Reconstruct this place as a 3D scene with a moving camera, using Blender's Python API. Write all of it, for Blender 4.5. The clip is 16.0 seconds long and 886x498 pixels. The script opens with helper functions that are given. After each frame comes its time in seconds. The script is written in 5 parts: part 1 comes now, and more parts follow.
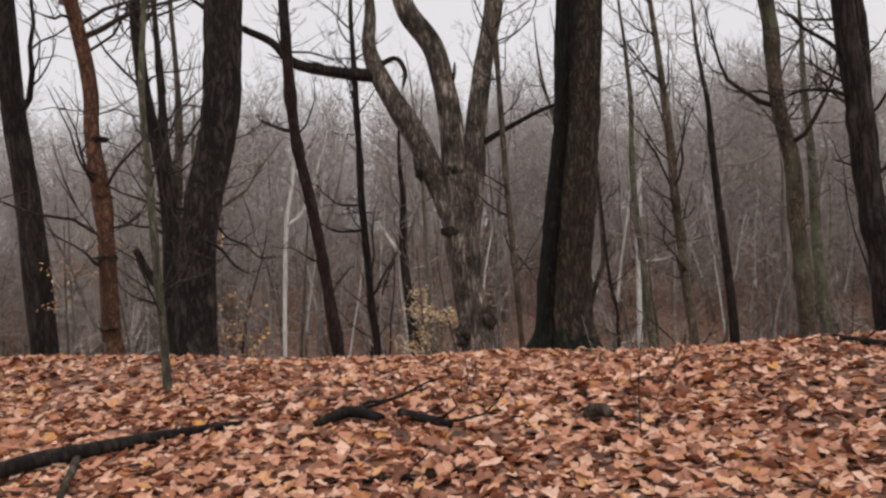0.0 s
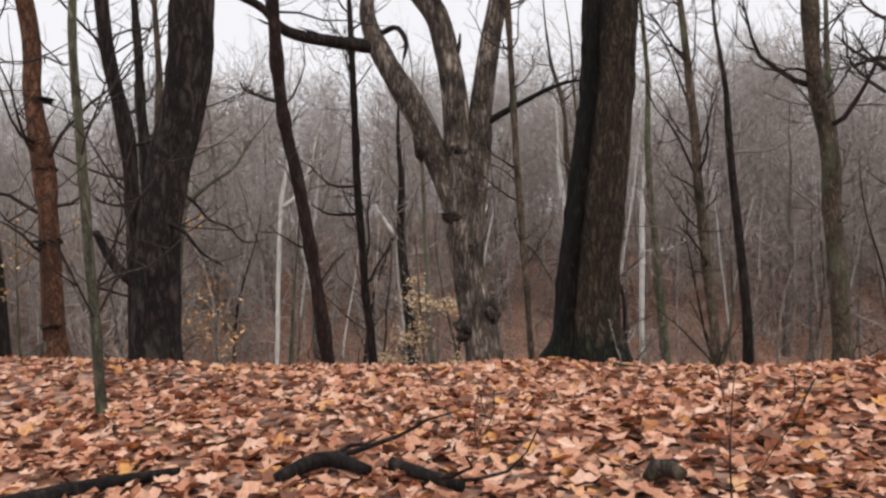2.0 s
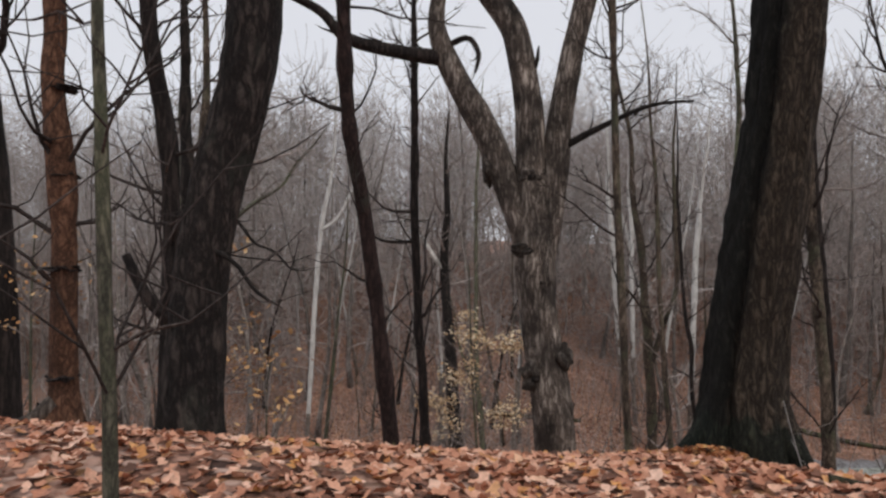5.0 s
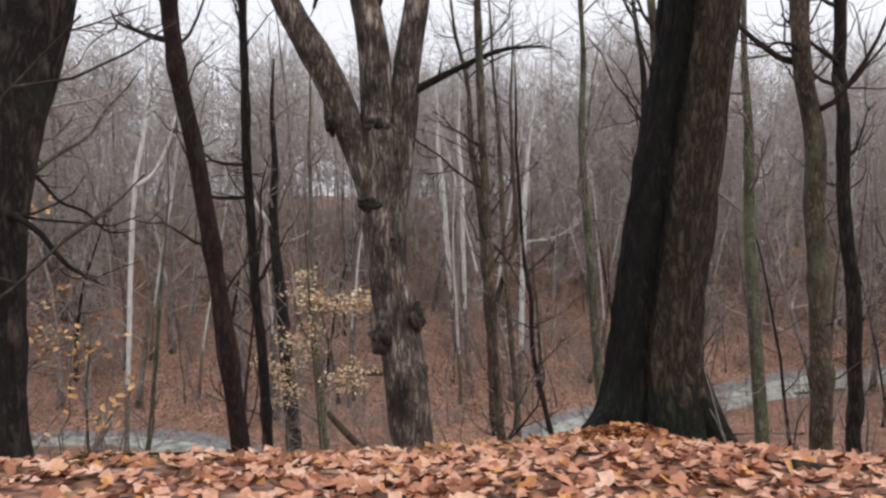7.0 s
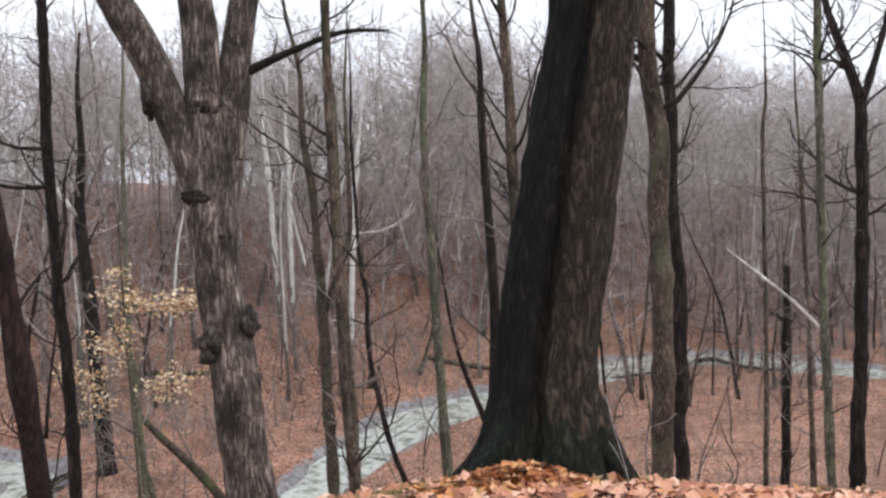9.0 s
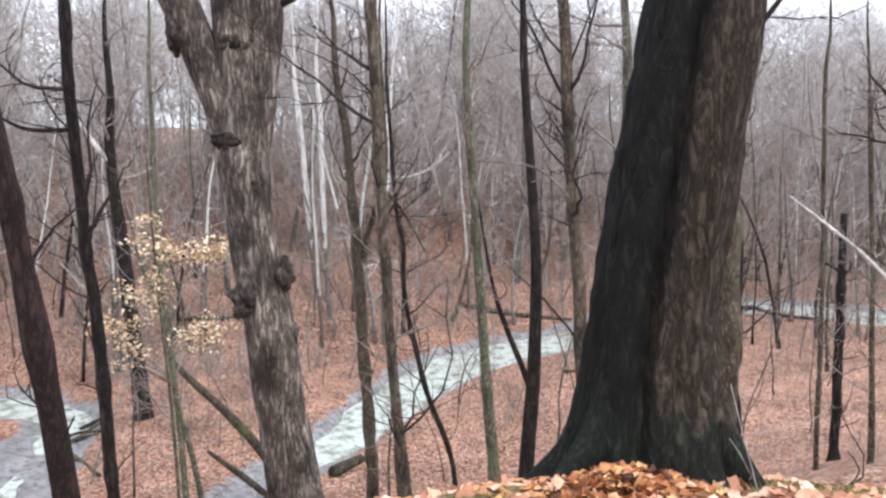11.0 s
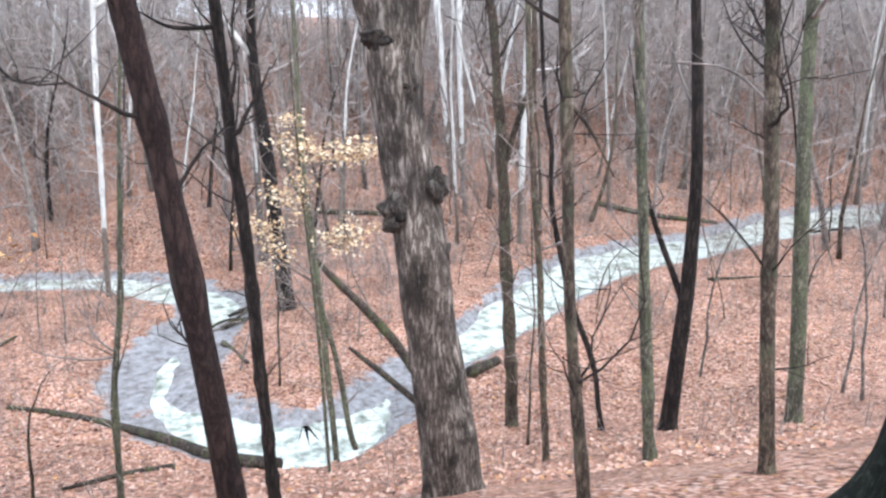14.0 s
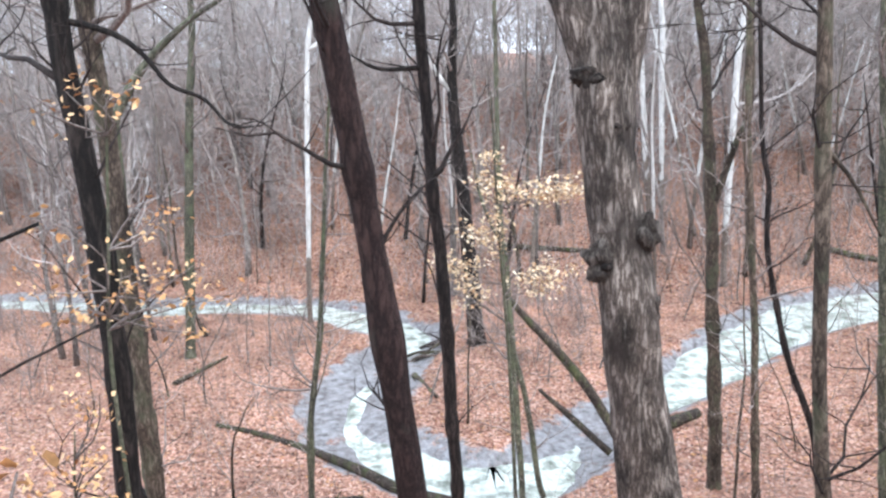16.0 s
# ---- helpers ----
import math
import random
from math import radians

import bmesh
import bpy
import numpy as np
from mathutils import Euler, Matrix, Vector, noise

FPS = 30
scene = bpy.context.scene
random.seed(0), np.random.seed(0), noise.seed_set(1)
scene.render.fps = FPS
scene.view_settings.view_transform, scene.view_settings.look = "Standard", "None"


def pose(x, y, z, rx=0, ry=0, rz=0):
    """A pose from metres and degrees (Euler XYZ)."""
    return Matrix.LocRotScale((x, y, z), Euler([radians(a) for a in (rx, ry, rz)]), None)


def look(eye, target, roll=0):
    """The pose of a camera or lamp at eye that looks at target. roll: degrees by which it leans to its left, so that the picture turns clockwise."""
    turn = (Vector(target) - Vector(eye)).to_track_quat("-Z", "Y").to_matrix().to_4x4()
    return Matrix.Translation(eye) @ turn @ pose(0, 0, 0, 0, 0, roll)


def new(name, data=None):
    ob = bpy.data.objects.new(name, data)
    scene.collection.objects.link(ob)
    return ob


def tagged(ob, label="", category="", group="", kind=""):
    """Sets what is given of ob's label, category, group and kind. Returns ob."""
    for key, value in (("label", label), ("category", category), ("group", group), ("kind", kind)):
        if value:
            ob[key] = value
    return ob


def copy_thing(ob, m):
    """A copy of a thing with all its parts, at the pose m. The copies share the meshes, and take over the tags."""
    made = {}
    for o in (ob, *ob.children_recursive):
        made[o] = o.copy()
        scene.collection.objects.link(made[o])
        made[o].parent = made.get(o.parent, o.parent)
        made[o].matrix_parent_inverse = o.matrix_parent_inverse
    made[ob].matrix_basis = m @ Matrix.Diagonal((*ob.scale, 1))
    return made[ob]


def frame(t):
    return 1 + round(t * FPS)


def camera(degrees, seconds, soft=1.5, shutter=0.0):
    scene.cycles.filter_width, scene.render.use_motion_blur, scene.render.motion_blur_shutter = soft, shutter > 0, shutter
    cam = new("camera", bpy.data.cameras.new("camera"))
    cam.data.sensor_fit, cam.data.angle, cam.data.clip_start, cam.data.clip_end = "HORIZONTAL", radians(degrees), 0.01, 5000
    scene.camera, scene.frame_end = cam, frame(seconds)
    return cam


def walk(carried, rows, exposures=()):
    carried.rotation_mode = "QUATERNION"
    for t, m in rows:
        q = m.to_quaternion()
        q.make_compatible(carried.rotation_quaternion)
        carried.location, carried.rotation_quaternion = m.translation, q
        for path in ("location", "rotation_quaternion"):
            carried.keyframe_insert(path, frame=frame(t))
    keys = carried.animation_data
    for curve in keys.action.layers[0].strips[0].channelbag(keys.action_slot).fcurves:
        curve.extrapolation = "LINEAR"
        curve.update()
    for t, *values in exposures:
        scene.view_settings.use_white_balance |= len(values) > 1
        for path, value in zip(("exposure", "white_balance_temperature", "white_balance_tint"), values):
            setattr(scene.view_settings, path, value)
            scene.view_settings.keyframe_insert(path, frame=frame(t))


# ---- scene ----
cam = camera(56.9, 16.0, soft=2.5)
METRES, EYE, TILT, LEAN, TURN = 10.0, 1.4, 0.0, 3.5, 0.0
ROWS = [
    (0.0, 0.0, 0.0, 0.0, 0.0, 0.0, 0.0),
    (0.5, -0.0017, 0.0367, -0.0006, -2.64, -0.72, -0.53),
    (1.0, 0.0005, 0.0756, 0.0025, -2.35, -1.48, 0.1),
    (1.5, -0.0022, 0.1226, 0.0019, -1.13, -2.45, -0.96),
    (2.0, -0.0078, 0.1651, 0.0048, -0.17, -1.07, -1.06),
    (2.5, -0.0149, 0.2162, 0.0049, -1.57, -1.86, -1.13),
    (3.0, -0.0212, 0.2486, 0.0089, 0.85, -0.89, -1.61),
    (3.5, -0.0375, 0.2889, 0.01, 2.56, 1.0, -3.16),
    (6.0, -0.1147, 0.4411, 0.0169, 0.27, 0.01, -3.86),
    (6.5, -0.1235, 0.4825, 0.016, -5.36, -0.66, -2.32),
    (7.0, -0.1283, 0.5121, 0.0153, -10.18, -1.86, -2.15),
    (7.5, -0.1365, 0.5517, 0.0176, -17.06, -1.0, -1.62),
    (8.0, -0.1417, 0.571, 0.0183, -20.04, -1.3, -2.89),
    (8.5, -0.1354, 0.6037, 0.0176, -23.5, -2.08, -3.17),
    (9.0, -0.1318, 0.6278, 0.0252, -22.4, -2.06, -2.46),
    (9.5, -0.1293, 0.6556, 0.024, -20.35, -3.19, -3.09),
    (12.0, -0.1173, 0.7972, 0.0272, -19.77, -9.31, -1.82),
    (12.5, -0.129, 0.8244, 0.0346, -16.88, -11.45, -2.0),
    (13.0, -0.1334, 0.8414, 0.0356, -12.96, -11.35, -3.13),
    (13.5, -0.1328, 0.874, 0.0373, -13.18, -12.7, -4.21),
    (14.0, -0.1326, 0.8828, 0.0403, -11.17, -13.96, -2.3),
    (14.5, -0.1345, 0.9022, 0.0394, -7.51, -14.24, -1.65),
    (15.0, -0.1422, 0.9186, 0.042, -4.36, -14.11, -2.5),
    (15.5, -0.1446, 0.9344, 0.0433, -2.34, -12.95, -1.18),
    (16.0, -0.1459, 0.9627, 0.0454, 2.1, -12.06, -1.12),
]
walk(cam, [(t, pose(0, 0, EYE, TILT, LEAN, TURN) @ pose(METRES * x, METRES * y, METRES * z, 90 + pitch, roll, yaw)) for t, x, y, z, yaw, pitch, roll in ROWS],
     exposures=[(0.0, -0.18, 7400, 13), (1.0, 0.03, 7400, 13), (2.0, 0.08, 7300, 12), (3.5, -0.05, 7200, 12), (6.0, -0.36, 6900, 11), (6.5, -0.4, 6900, 11), (7.0, 0.16, 7000, 12), (8.0, 0.2, 6900, 12),
                (8.5, 0.2, 6900, 12), (9.0, 0.55, 6700, 11), (9.5, 0.52, 6700, 11), (12.0, 1.56, 6150, 7.5), (16.0, 1.48, 5980, 7)])

# ---- world and sun: an overcast winter sky ----
SUN_EL, SUN_AZ = radians(60), radians(150)
world = bpy.data.worlds.new("overcast_sky")
scene.world = world
world.use_nodes = True
wn, wl = world.node_tree.nodes, world.node_tree.links
wn.clear()
w_sky = wn.new("ShaderNodeTexSky")
w_sky.sky_type, w_sky.sun_disc = "NISHITA", False
w_sky.sun_elevation, w_sky.sun_rotation = SUN_EL, SUN_AZ
w_sky.air_density, w_sky.dust_density = 1.0, 6.0
w_mix = wn.new("ShaderNodeMix")
w_mix.data_type = "RGBA"
w_mix.inputs[0].default_value = 0.85
w_mix.inputs[7].default_value = (9.3, 9.9, 11.2, 1)
w_bg = wn.new("ShaderNodeBackground")
w_bg.inputs[1].default_value = 0.1
w_out = wn.new("ShaderNodeOutputWorld")
wl.new(w_sky.outputs[0], w_mix.inputs[6])
wl.new(w_mix.outputs[2], w_bg.inputs[0])
wl.new(w_bg.outputs[0], w_out.inputs[0])

sun_data = bpy.data.lights.new("sun", "SUN")
sun_data.energy, sun_data.angle, sun_data.color = 1.0, radians(25), (1.0, 0.97, 0.93)
sun = new("sun", sun_data)
sun.matrix_world = look((0, 0, 60), (0 - 30 * math.sin(SUN_AZ), 0 - 30 * math.cos(SUN_AZ), 60 - 30 * math.tan(SUN_EL)))


# ---- materials ----
class Nodes:
    """A short hand for building one node material."""

    def __init__(self, name, rough=0.85):
        self.mat = bpy.data.materials.new(name)
        self.mat.use_nodes = True
        self.n, self.l = self.mat.node_tree.nodes, self.mat.node_tree.links
        self.bsdf = self.n["Principled BSDF"]
        self.bsdf.inputs["Roughness"].default_value = rough
        self.bsdf.inputs["Specular IOR Level"].default_value = 0.25

    def add(self, kind, **values):
        node = self.n.new("ShaderNode" + kind)
        for key, value in values.items():
            node.inputs[key.replace("_", " ")].default_value = value
        return node

    def coords(self, scale=(1, 1, 1), source="Object"):
        tc = self.n.new("ShaderNodeTexCoord")
        mp = self.n.new("ShaderNodeMapping")
        mp.inputs["Scale"].default_value = scale
        self.l.new(tc.outputs[source], mp.inputs[0])
        return mp.outputs[0]

    def noise(self, vec, scale, detail=4.0, rough=0.6, twist=0.0):
        t = self.add("TexNoise", Scale=scale, Detail=detail, Roughness=rough, Distortion=twist)
        self.l.new(vec, t.inputs["Vector"])
        return t.outputs[0]

    def voronoi(self, vec, scale, feature="F1", out="Distance", randomness=1.0):
        t = self.n.new("ShaderNodeTexVoronoi")
        t.feature = feature
        t.inputs["Scale"].default_value = scale
        t.inputs["Randomness"].default_value = randomness
        self.l.new(vec, t.inputs["Vector"])
        return t.outputs[out]

    def ramp(self, fac, stops):
        r = self.n.new("ShaderNodeValToRGB")
        while len(r.color_ramp.elements) < len(stops):
            r.color_ramp.elements.new(0.5)
        for el, (at, col) in zip(r.color_ramp.elements, stops):
            el.position = at
            el.color = (*col, 1) if len(col) == 3 else col
        self.l.new(fac, r.inputs[0])
        return r.outputs[0]

    def mix(self, fac, a, b, blend="MIX"):
        m = self.n.new("ShaderNodeMix")
        m.data_type, m.blend_type = "RGBA", blend
        for sock, value in ((0, fac), (6, a), (7, b)):
            if isinstance(value, (int, float)):
                m.inputs[sock].default_value = value
            elif isinstance(value, tuple):
                m.inputs[sock].default_value = (*value, 1)
            else:
                self.l.new(value, m.inputs[sock])
        return m.outputs[2]

    def math(self, op, a, b=0.0, clamp=False):
        m = self.n.new("ShaderNodeMath")
        m.operation, m.use_clamp = op, clamp
        for sock, value in ((0, a), (1, b)):
            if isinstance(value, (int, float)):
                m.inputs[sock].default_value = value
            else:
                self.l.new(value, m.inputs[sock])
        return m.outputs[0]

    def bump(self, height, strength, distance=0.02):
        b = self.add("Bump", Strength=strength, Distance=distance)
        self.l.new(height, b.inputs["Height"])
        self.l.new(b.outputs[0], self.bsdf.inputs["Normal"])

    def done(self, colour):
        self.l.new(colour, self.bsdf.inputs["Base Color"])
        return self.mat


def bark(name, dark, mid, light, moss=None, grain=14.0, stretch=0.16, moss_amount=0.5, bump=0.7, vary=0.25, blotch=0.3, fine_amount=0.7):
    """Furrowed bark: dark cracks, plate-to-plate change, blotches of algae."""
    m = Nodes(name, 0.9)
    v = m.coords((1, 1, stretch))
    ridge = m.math("ABSOLUTE", m.math("SUBTRACT", m.noise(v, grain * 0.6, 6, 0.65, 0.35), 0.5))
    fine = m.noise(m.coords((1, 1, min(1.0, stretch * 3))), grain * 2.2, 8, 0.75, 0.2)
    broad = m.noise(m.coords((1, 1, 0.6)), 2.0, 5, 0.6)
    crack = m.math("MULTIPLY", ridge, 6.5, True)
    crack = m.math("ADD", m.math("MULTIPLY", crack, 0.6), m.math("MULTIPLY", m.math("SUBTRACT", fine, 0.25), fine_amount))
    col = m.ramp(crack, [(0.08, dark), (0.38, mid), (0.8, light)])
    tone = m.ramp(broad, [(0.34, (1 - blotch * 1.5, 1 - blotch * 1.5, 1 - blotch * 1.5)), (0.66, (1 + blotch, 1 + blotch * 0.9, 1 + blotch * 0.8))])
    col = m.mix(1.0, col, tone, "MULTIPLY")
    if moss:
        patch = m.noise(m.coords((1, 1, 0.5)), 2.1, 5, 0.65)
        fac = m.ramp(patch, [(0.62 - 0.28 * moss_amount, (0, 0, 0)), (0.78 - 0.2 * moss_amount, (1, 1, 1))])
        col = m.mix(m.math("MULTIPLY", fac, 0.75), col, moss)
    info = m.n.new("ShaderNodeObjectInfo")
    each = m.math("ADD", m.math("MULTIPLY", info.outputs["Random"], 2 * vary), 1 - vary)
    comb = m.n.new("ShaderNodeCombineColor")
    for k in range(3):
        m.l.new(each, comb.inputs[k])
    col = m.mix(1.0, col, comb.outputs[0], "MULTIPLY")
    m.bump(crack, bump, 0.03)
    return m.done(col)


BARK_DARK = bark("dark_brown_bark", (0.005, 0.004, 0.004), (0.022, 0.017, 0.016), (0.06, 0.046, 0.041), vary=0.1)
BARK_RED = bark("red_brown_bark", (0.008, 0.005, 0.005), (0.028, 0.016, 0.015), (0.06, 0.036, 0.032), (0.06, 0.065, 0.05), 18, 0.3, 0.1, vary=0.1)
BARK_SNAG = bark("weathered_grey_wood", (0.018, 0.014, 0.012), (0.125, 0.105, 0.092), (0.38, 0.345, 0.315), (0.04, 0.032, 0.028), 15, 0.2, 0.6, vary=0.05, blotch=0.62, fine_amount=0.75)
BARK_ORANGE = bark("flaky_orange_bark", (0.03, 0.016, 0.01), (0.12, 0.06, 0.038), (0.24, 0.13, 0.085), None, 20, 0.5)
BARK_GREEN = bark("algae_green_bark", (0.022, 0.023, 0.018), (0.1, 0.1, 0.075), (0.23, 0.22, 0.165), (0.13, 0.155, 0.085), 24, 0.3, 0.5, 0.4)
BARK_BROWN = bark("thin_brown_bark", (0.02, 0.016, 0.013), (0.09, 0.07, 0.055), (0.21, 0.17, 0.135), (0.13, 0.145, 0.09), 24, 0.3, 0.42, 0.5, blotch=0.45)
BARK_BLACK = bark("wet_black_bark", (0.004, 0.004, 0.004), (0.016, 0.013, 0.012), (0.05, 0.04, 0.035), vary=0.1)
BARK_WHITE = bark("white_sycamore_bark", (0.3, 0.28, 0.25), (0.62, 0.61, 0.58), (0.8, 0.8, 0.78), (0.26, 0.23, 0.18), 3.0, 0.4, 0.15, 0.2, vary=0.08)


def sycamore_bark():
    """White and smooth above, brown scaly plates that thin out towards the foot."""
    m = Nodes("white_sycamore_bark", 0.7)
    sep = m.n.new("ShaderNodeSeparateXYZ")
    m.l.new(m.coords(), sep.inputs[0])
    patch = m.noise(m.coords((1, 1, 0.35)), 1.6, 4, 0.6)
    white = m.ramp(m.noise(m.coords((1, 1, 0.4)), 5, 4), [(0.3, (0.42, 0.41, 0.385)), (0.7, (0.66, 0.66, 0.64))])
    brown = m.ramp(m.noise(m.coords((1, 1, 0.3)), 14, 5), [(0.3, (0.07, 0.055, 0.045)), (0.7, (0.22, 0.18, 0.15))])
    edge = m.math("ADD", m.math("MULTIPLY", sep.outputs[2], 0.3), m.math("MULTIPLY", m.math("SUBTRACT", patch, 0.5), 3.4))
    fac = m.ramp(m.math("SUBTRACT", edge, 1.0), [(0.3, (0, 0, 0)), (0.5, (1, 1, 1))])
    return m.done(m.mix(fac, brown, white))


SYCAMORE = sycamore_bark()
# far bark and twigs: the pale haze of distance is put into their colour
BARK_FAR = bark("haze_lightened_bark", (0.065, 0.056, 0.053), (0.19, 0.168, 0.155), (0.34, 0.312, 0.29), (0.12, 0.125, 0.09), 12, 0.3, 0.25, 0.4, vary=0.45)
TWIG = bark("grey_brown_twigs", (0.11, 0.093, 0.086), (0.24, 0.208, 0.195), (0.35, 0.315, 0.295), None, 30, 0.5, 0.5, 0.1, vary=0.4)
TWIG_DARK = bark("dark_twigs", (0.015, 0.012, 0.012), (0.04, 0.032, 0.03), (0.08, 0.065, 0.06), None, 30, 0.5, 0.5, 0.1)
TWIG_FAR = bark("haze_lightened_twigs", (0.2, 0.172, 0.164), (0.37, 0.325, 0.31), (0.5, 0.455, 0.435), None, 30, 0.5, 0.5, 0.1, vary=0.3)
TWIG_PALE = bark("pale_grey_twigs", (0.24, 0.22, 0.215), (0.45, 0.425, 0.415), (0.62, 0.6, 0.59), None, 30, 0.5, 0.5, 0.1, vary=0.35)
BARK_KINK = bark("dark_lichened_bark", (0.006, 0.005, 0.005), (0.024, 0.019, 0.018), (0.085, 0.07, 0.064), (0.045, 0.052, 0.042), 16, 0.28, 0.2, 0.9, vary=0.05)
LOG = bark("damp_log_bark", (0.01, 0.009, 0.008), (0.06, 0.048, 0.04), (0.15, 0.12, 0.1), (0.08, 0.1, 0.035), 16, 0.4, 0.5)


def oak_bark():
    """Brown ridged bark, greenish black along one side."""
    m = Nodes("ridged_oak_bark", 0.85)
    v = m.coords((1, 1, 0.3))
    ridge = m.math("ABSOLUTE", m.math("SUBTRACT", m.noise(v, 13, 7, 0.7, 0.5), 0.5))
    fine = m.noise(m.coords((1, 1, 0.4)), 46, 8, 0.75, 0.2)
    crack = m.math("ADD", m.math("MULTIPLY", m.math("MULTIPLY", ridge, 6.5, True), 0.6), m.math("MULTIPLY", m.math("SUBTRACT", fine, 0.25), 0.45))
    col = m.ramp(crack, [(0.08, (0.016, 0.012, 0.009)), (0.36, (0.075, 0.057, 0.042)), (0.74, (0.19, 0.152, 0.115))])
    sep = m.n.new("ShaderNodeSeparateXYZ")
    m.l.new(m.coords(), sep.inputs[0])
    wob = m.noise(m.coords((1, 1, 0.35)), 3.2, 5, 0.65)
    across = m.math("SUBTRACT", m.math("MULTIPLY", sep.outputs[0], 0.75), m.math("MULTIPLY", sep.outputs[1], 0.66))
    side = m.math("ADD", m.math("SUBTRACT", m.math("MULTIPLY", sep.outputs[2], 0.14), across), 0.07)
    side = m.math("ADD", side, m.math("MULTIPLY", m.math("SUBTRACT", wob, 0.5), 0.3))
    # mask of the black side, its edge wavering with the noise
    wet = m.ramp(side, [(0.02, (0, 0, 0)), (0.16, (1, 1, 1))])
    black_side_col = m.ramp(crack, [(0.08, (0.003, 0.004, 0.004)), (0.4, (0.009, 0.011, 0.01)), (0.8, (0.028, 0.032, 0.028))])
    col = m.mix(m.math("MULTIPLY", wet, 0.93), col, black_side_col)
    low = m.math("ADD", sep.outputs[2], m.math("MULTIPLY", wob, 0.9))
    foot = m.ramp(low, [(0.95, (1, 1, 1)), (1.9, (0, 0, 0))])
    foot_col = m.ramp(crack, [(0.08, (0.006, 0.009, 0.007)), (0.4, (0.022, 0.031, 0.022)), (0.8, (0.06, 0.08, 0.052))])
    col = m.mix(m.math("MULTIPLY", foot, 0.8), col, foot_col)
    m.bump(crack, 1.0, 0.07)
    return m.done(col)


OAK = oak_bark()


LEAF_STOPS = [(0.0, (0.09, 0.048, 0.036)), (0.1, (0.25, 0.112, 0.07)), (0.28, (0.48, 0.22, 0.138)), (0.52, (0.6, 0.315, 0.21)),
              (0.74, (0.72, 0.44, 0.32)), (0.88, (0.78, 0.54, 0.43)), (0.95, (0.66, 0.34, 0.12)), (1.0, (0.36, 0.14, 0.07))]


OLD_STOPS = [(at, tuple(0.7 * (0.85 * c + 0.15 * sum(col) / 3) for c in col)) for at, col in LEAF_STOPS]


def litter_material():
    """Leaf litter seen as a sheet: leaf-sized cells of many browns, mud beside the water."""
    m = Nodes("leaf_litter_ground", 0.8)
    v = m.coords()
    warp = m.noise(v, 6, 3)
    cells = m.n.new("ShaderNodeTexVoronoi")
    cells.inputs["Scale"].default_value = 9.0
    sx = m.n.new("ShaderNodeVectorMath")
    sx.operation = "MULTIPLY_ADD"
    n3 = m.add("TexNoise", Scale=7.0, Detail=2.0)
    m.l.new(v, n3.inputs["Vector"])
    m.l.new(n3.outputs[1], sx.inputs[0])
    sx.inputs[1].default_value = (0.12, 0.12, 0.12)
    m.l.new(v, sx.inputs[2])
    m.l.new(sx.outputs[0], cells.inputs["Vector"])
    sep = m.n.new("ShaderNodeSeparateColor")
    m.l.new(cells.outputs["Color"], sep.inputs[0])
    col = m.ramp(sep.outputs[0], OLD_STOPS)
    gap = m.ramp(cells.outputs["Distance"], [(0.35, (1, 1, 1)), (0.75, (0.3, 0.27, 0.25))])
    col = m.mix(0.8, col, gap, "MULTIPLY")
    broad = m.ramp(m.noise(v, 0.35, 5, 0.65), [(0.32, (0.62, 0.6, 0.6)), (0.68, (1.2, 1.15, 1.15))])
    col = m.mix(1.0, col, broad, "MULTIPLY")
    mud_at = m.n.new("ShaderNodeAttribute")
    mud_at.attribute_name = "mud"
    rag = m.math("ADD", mud_at.outputs["Fac"], m.math("MULTIPLY", m.math("SUBTRACT", m.noise(v, 0.8, 6, 0.75), 0.5), 2.6))
    mud = m.ramp(rag, [(0.5, (0, 0, 0)), (0.75, (1, 1, 1))])
    mud_col = m.ramp(m.noise(v, 3, 5), [(0.32, (0.065, 0.065, 0.067)), (0.48, (0.18, 0.184, 0.193)), (0.7, (0.31, 0.318, 0.335))])
    col = m.mix(m.math("MULTIPLY", mud, 0.92), col, mud_col)
    wet = m.ramp(mud, [(0.0, (0.8, 0.8, 0.8)), (1.0, (0.32, 0.32, 0.32))])
    m.l.new(wet, m.bsdf.inputs["Roughness"])
    moss_at = m.n.new("ShaderNodeAttribute")
    moss_at.attribute_name = "moss"
    tuft = m.math("ADD", moss_at.outputs["Fac"], m.math("MULTIPLY", m.math("SUBTRACT", m.noise(v, 5, 4), 0.5), 1.6))
    moss = m.ramp(tuft, [(0.55, (0, 0, 0)), (0.8, (1, 1, 1))])
    col = m.mix(m.math("MULTIPLY", moss, 0.8), col, (0.13, 0.12, 0.045))
    m.bump(m.math("ADD", cells.outputs["Distance"], warp), 0.6, 0.04)
    return m.done(col)


def leaf_material(name, stops):
    m = Nodes(name, 0.6)
    geo = m.n.new("ShaderNodeNewGeometry")
    info = m.n.new("ShaderNodeObjectInfo")
    pick = m.math("FRACT", m.math("ADD", geo.outputs["Random Per Island"], info.outputs["Random"]))
    col = m.ramp(pick, stops)
    blot = m.ramp(m.noise(m.coords(), 28, 4), [(0.3, (0.74, 0.69, 0.66)), (0.7, (1.16, 1.12, 1.1))])
    col = m.mix(1.0, col, blot, "MULTIPLY")
    return m.done(col)


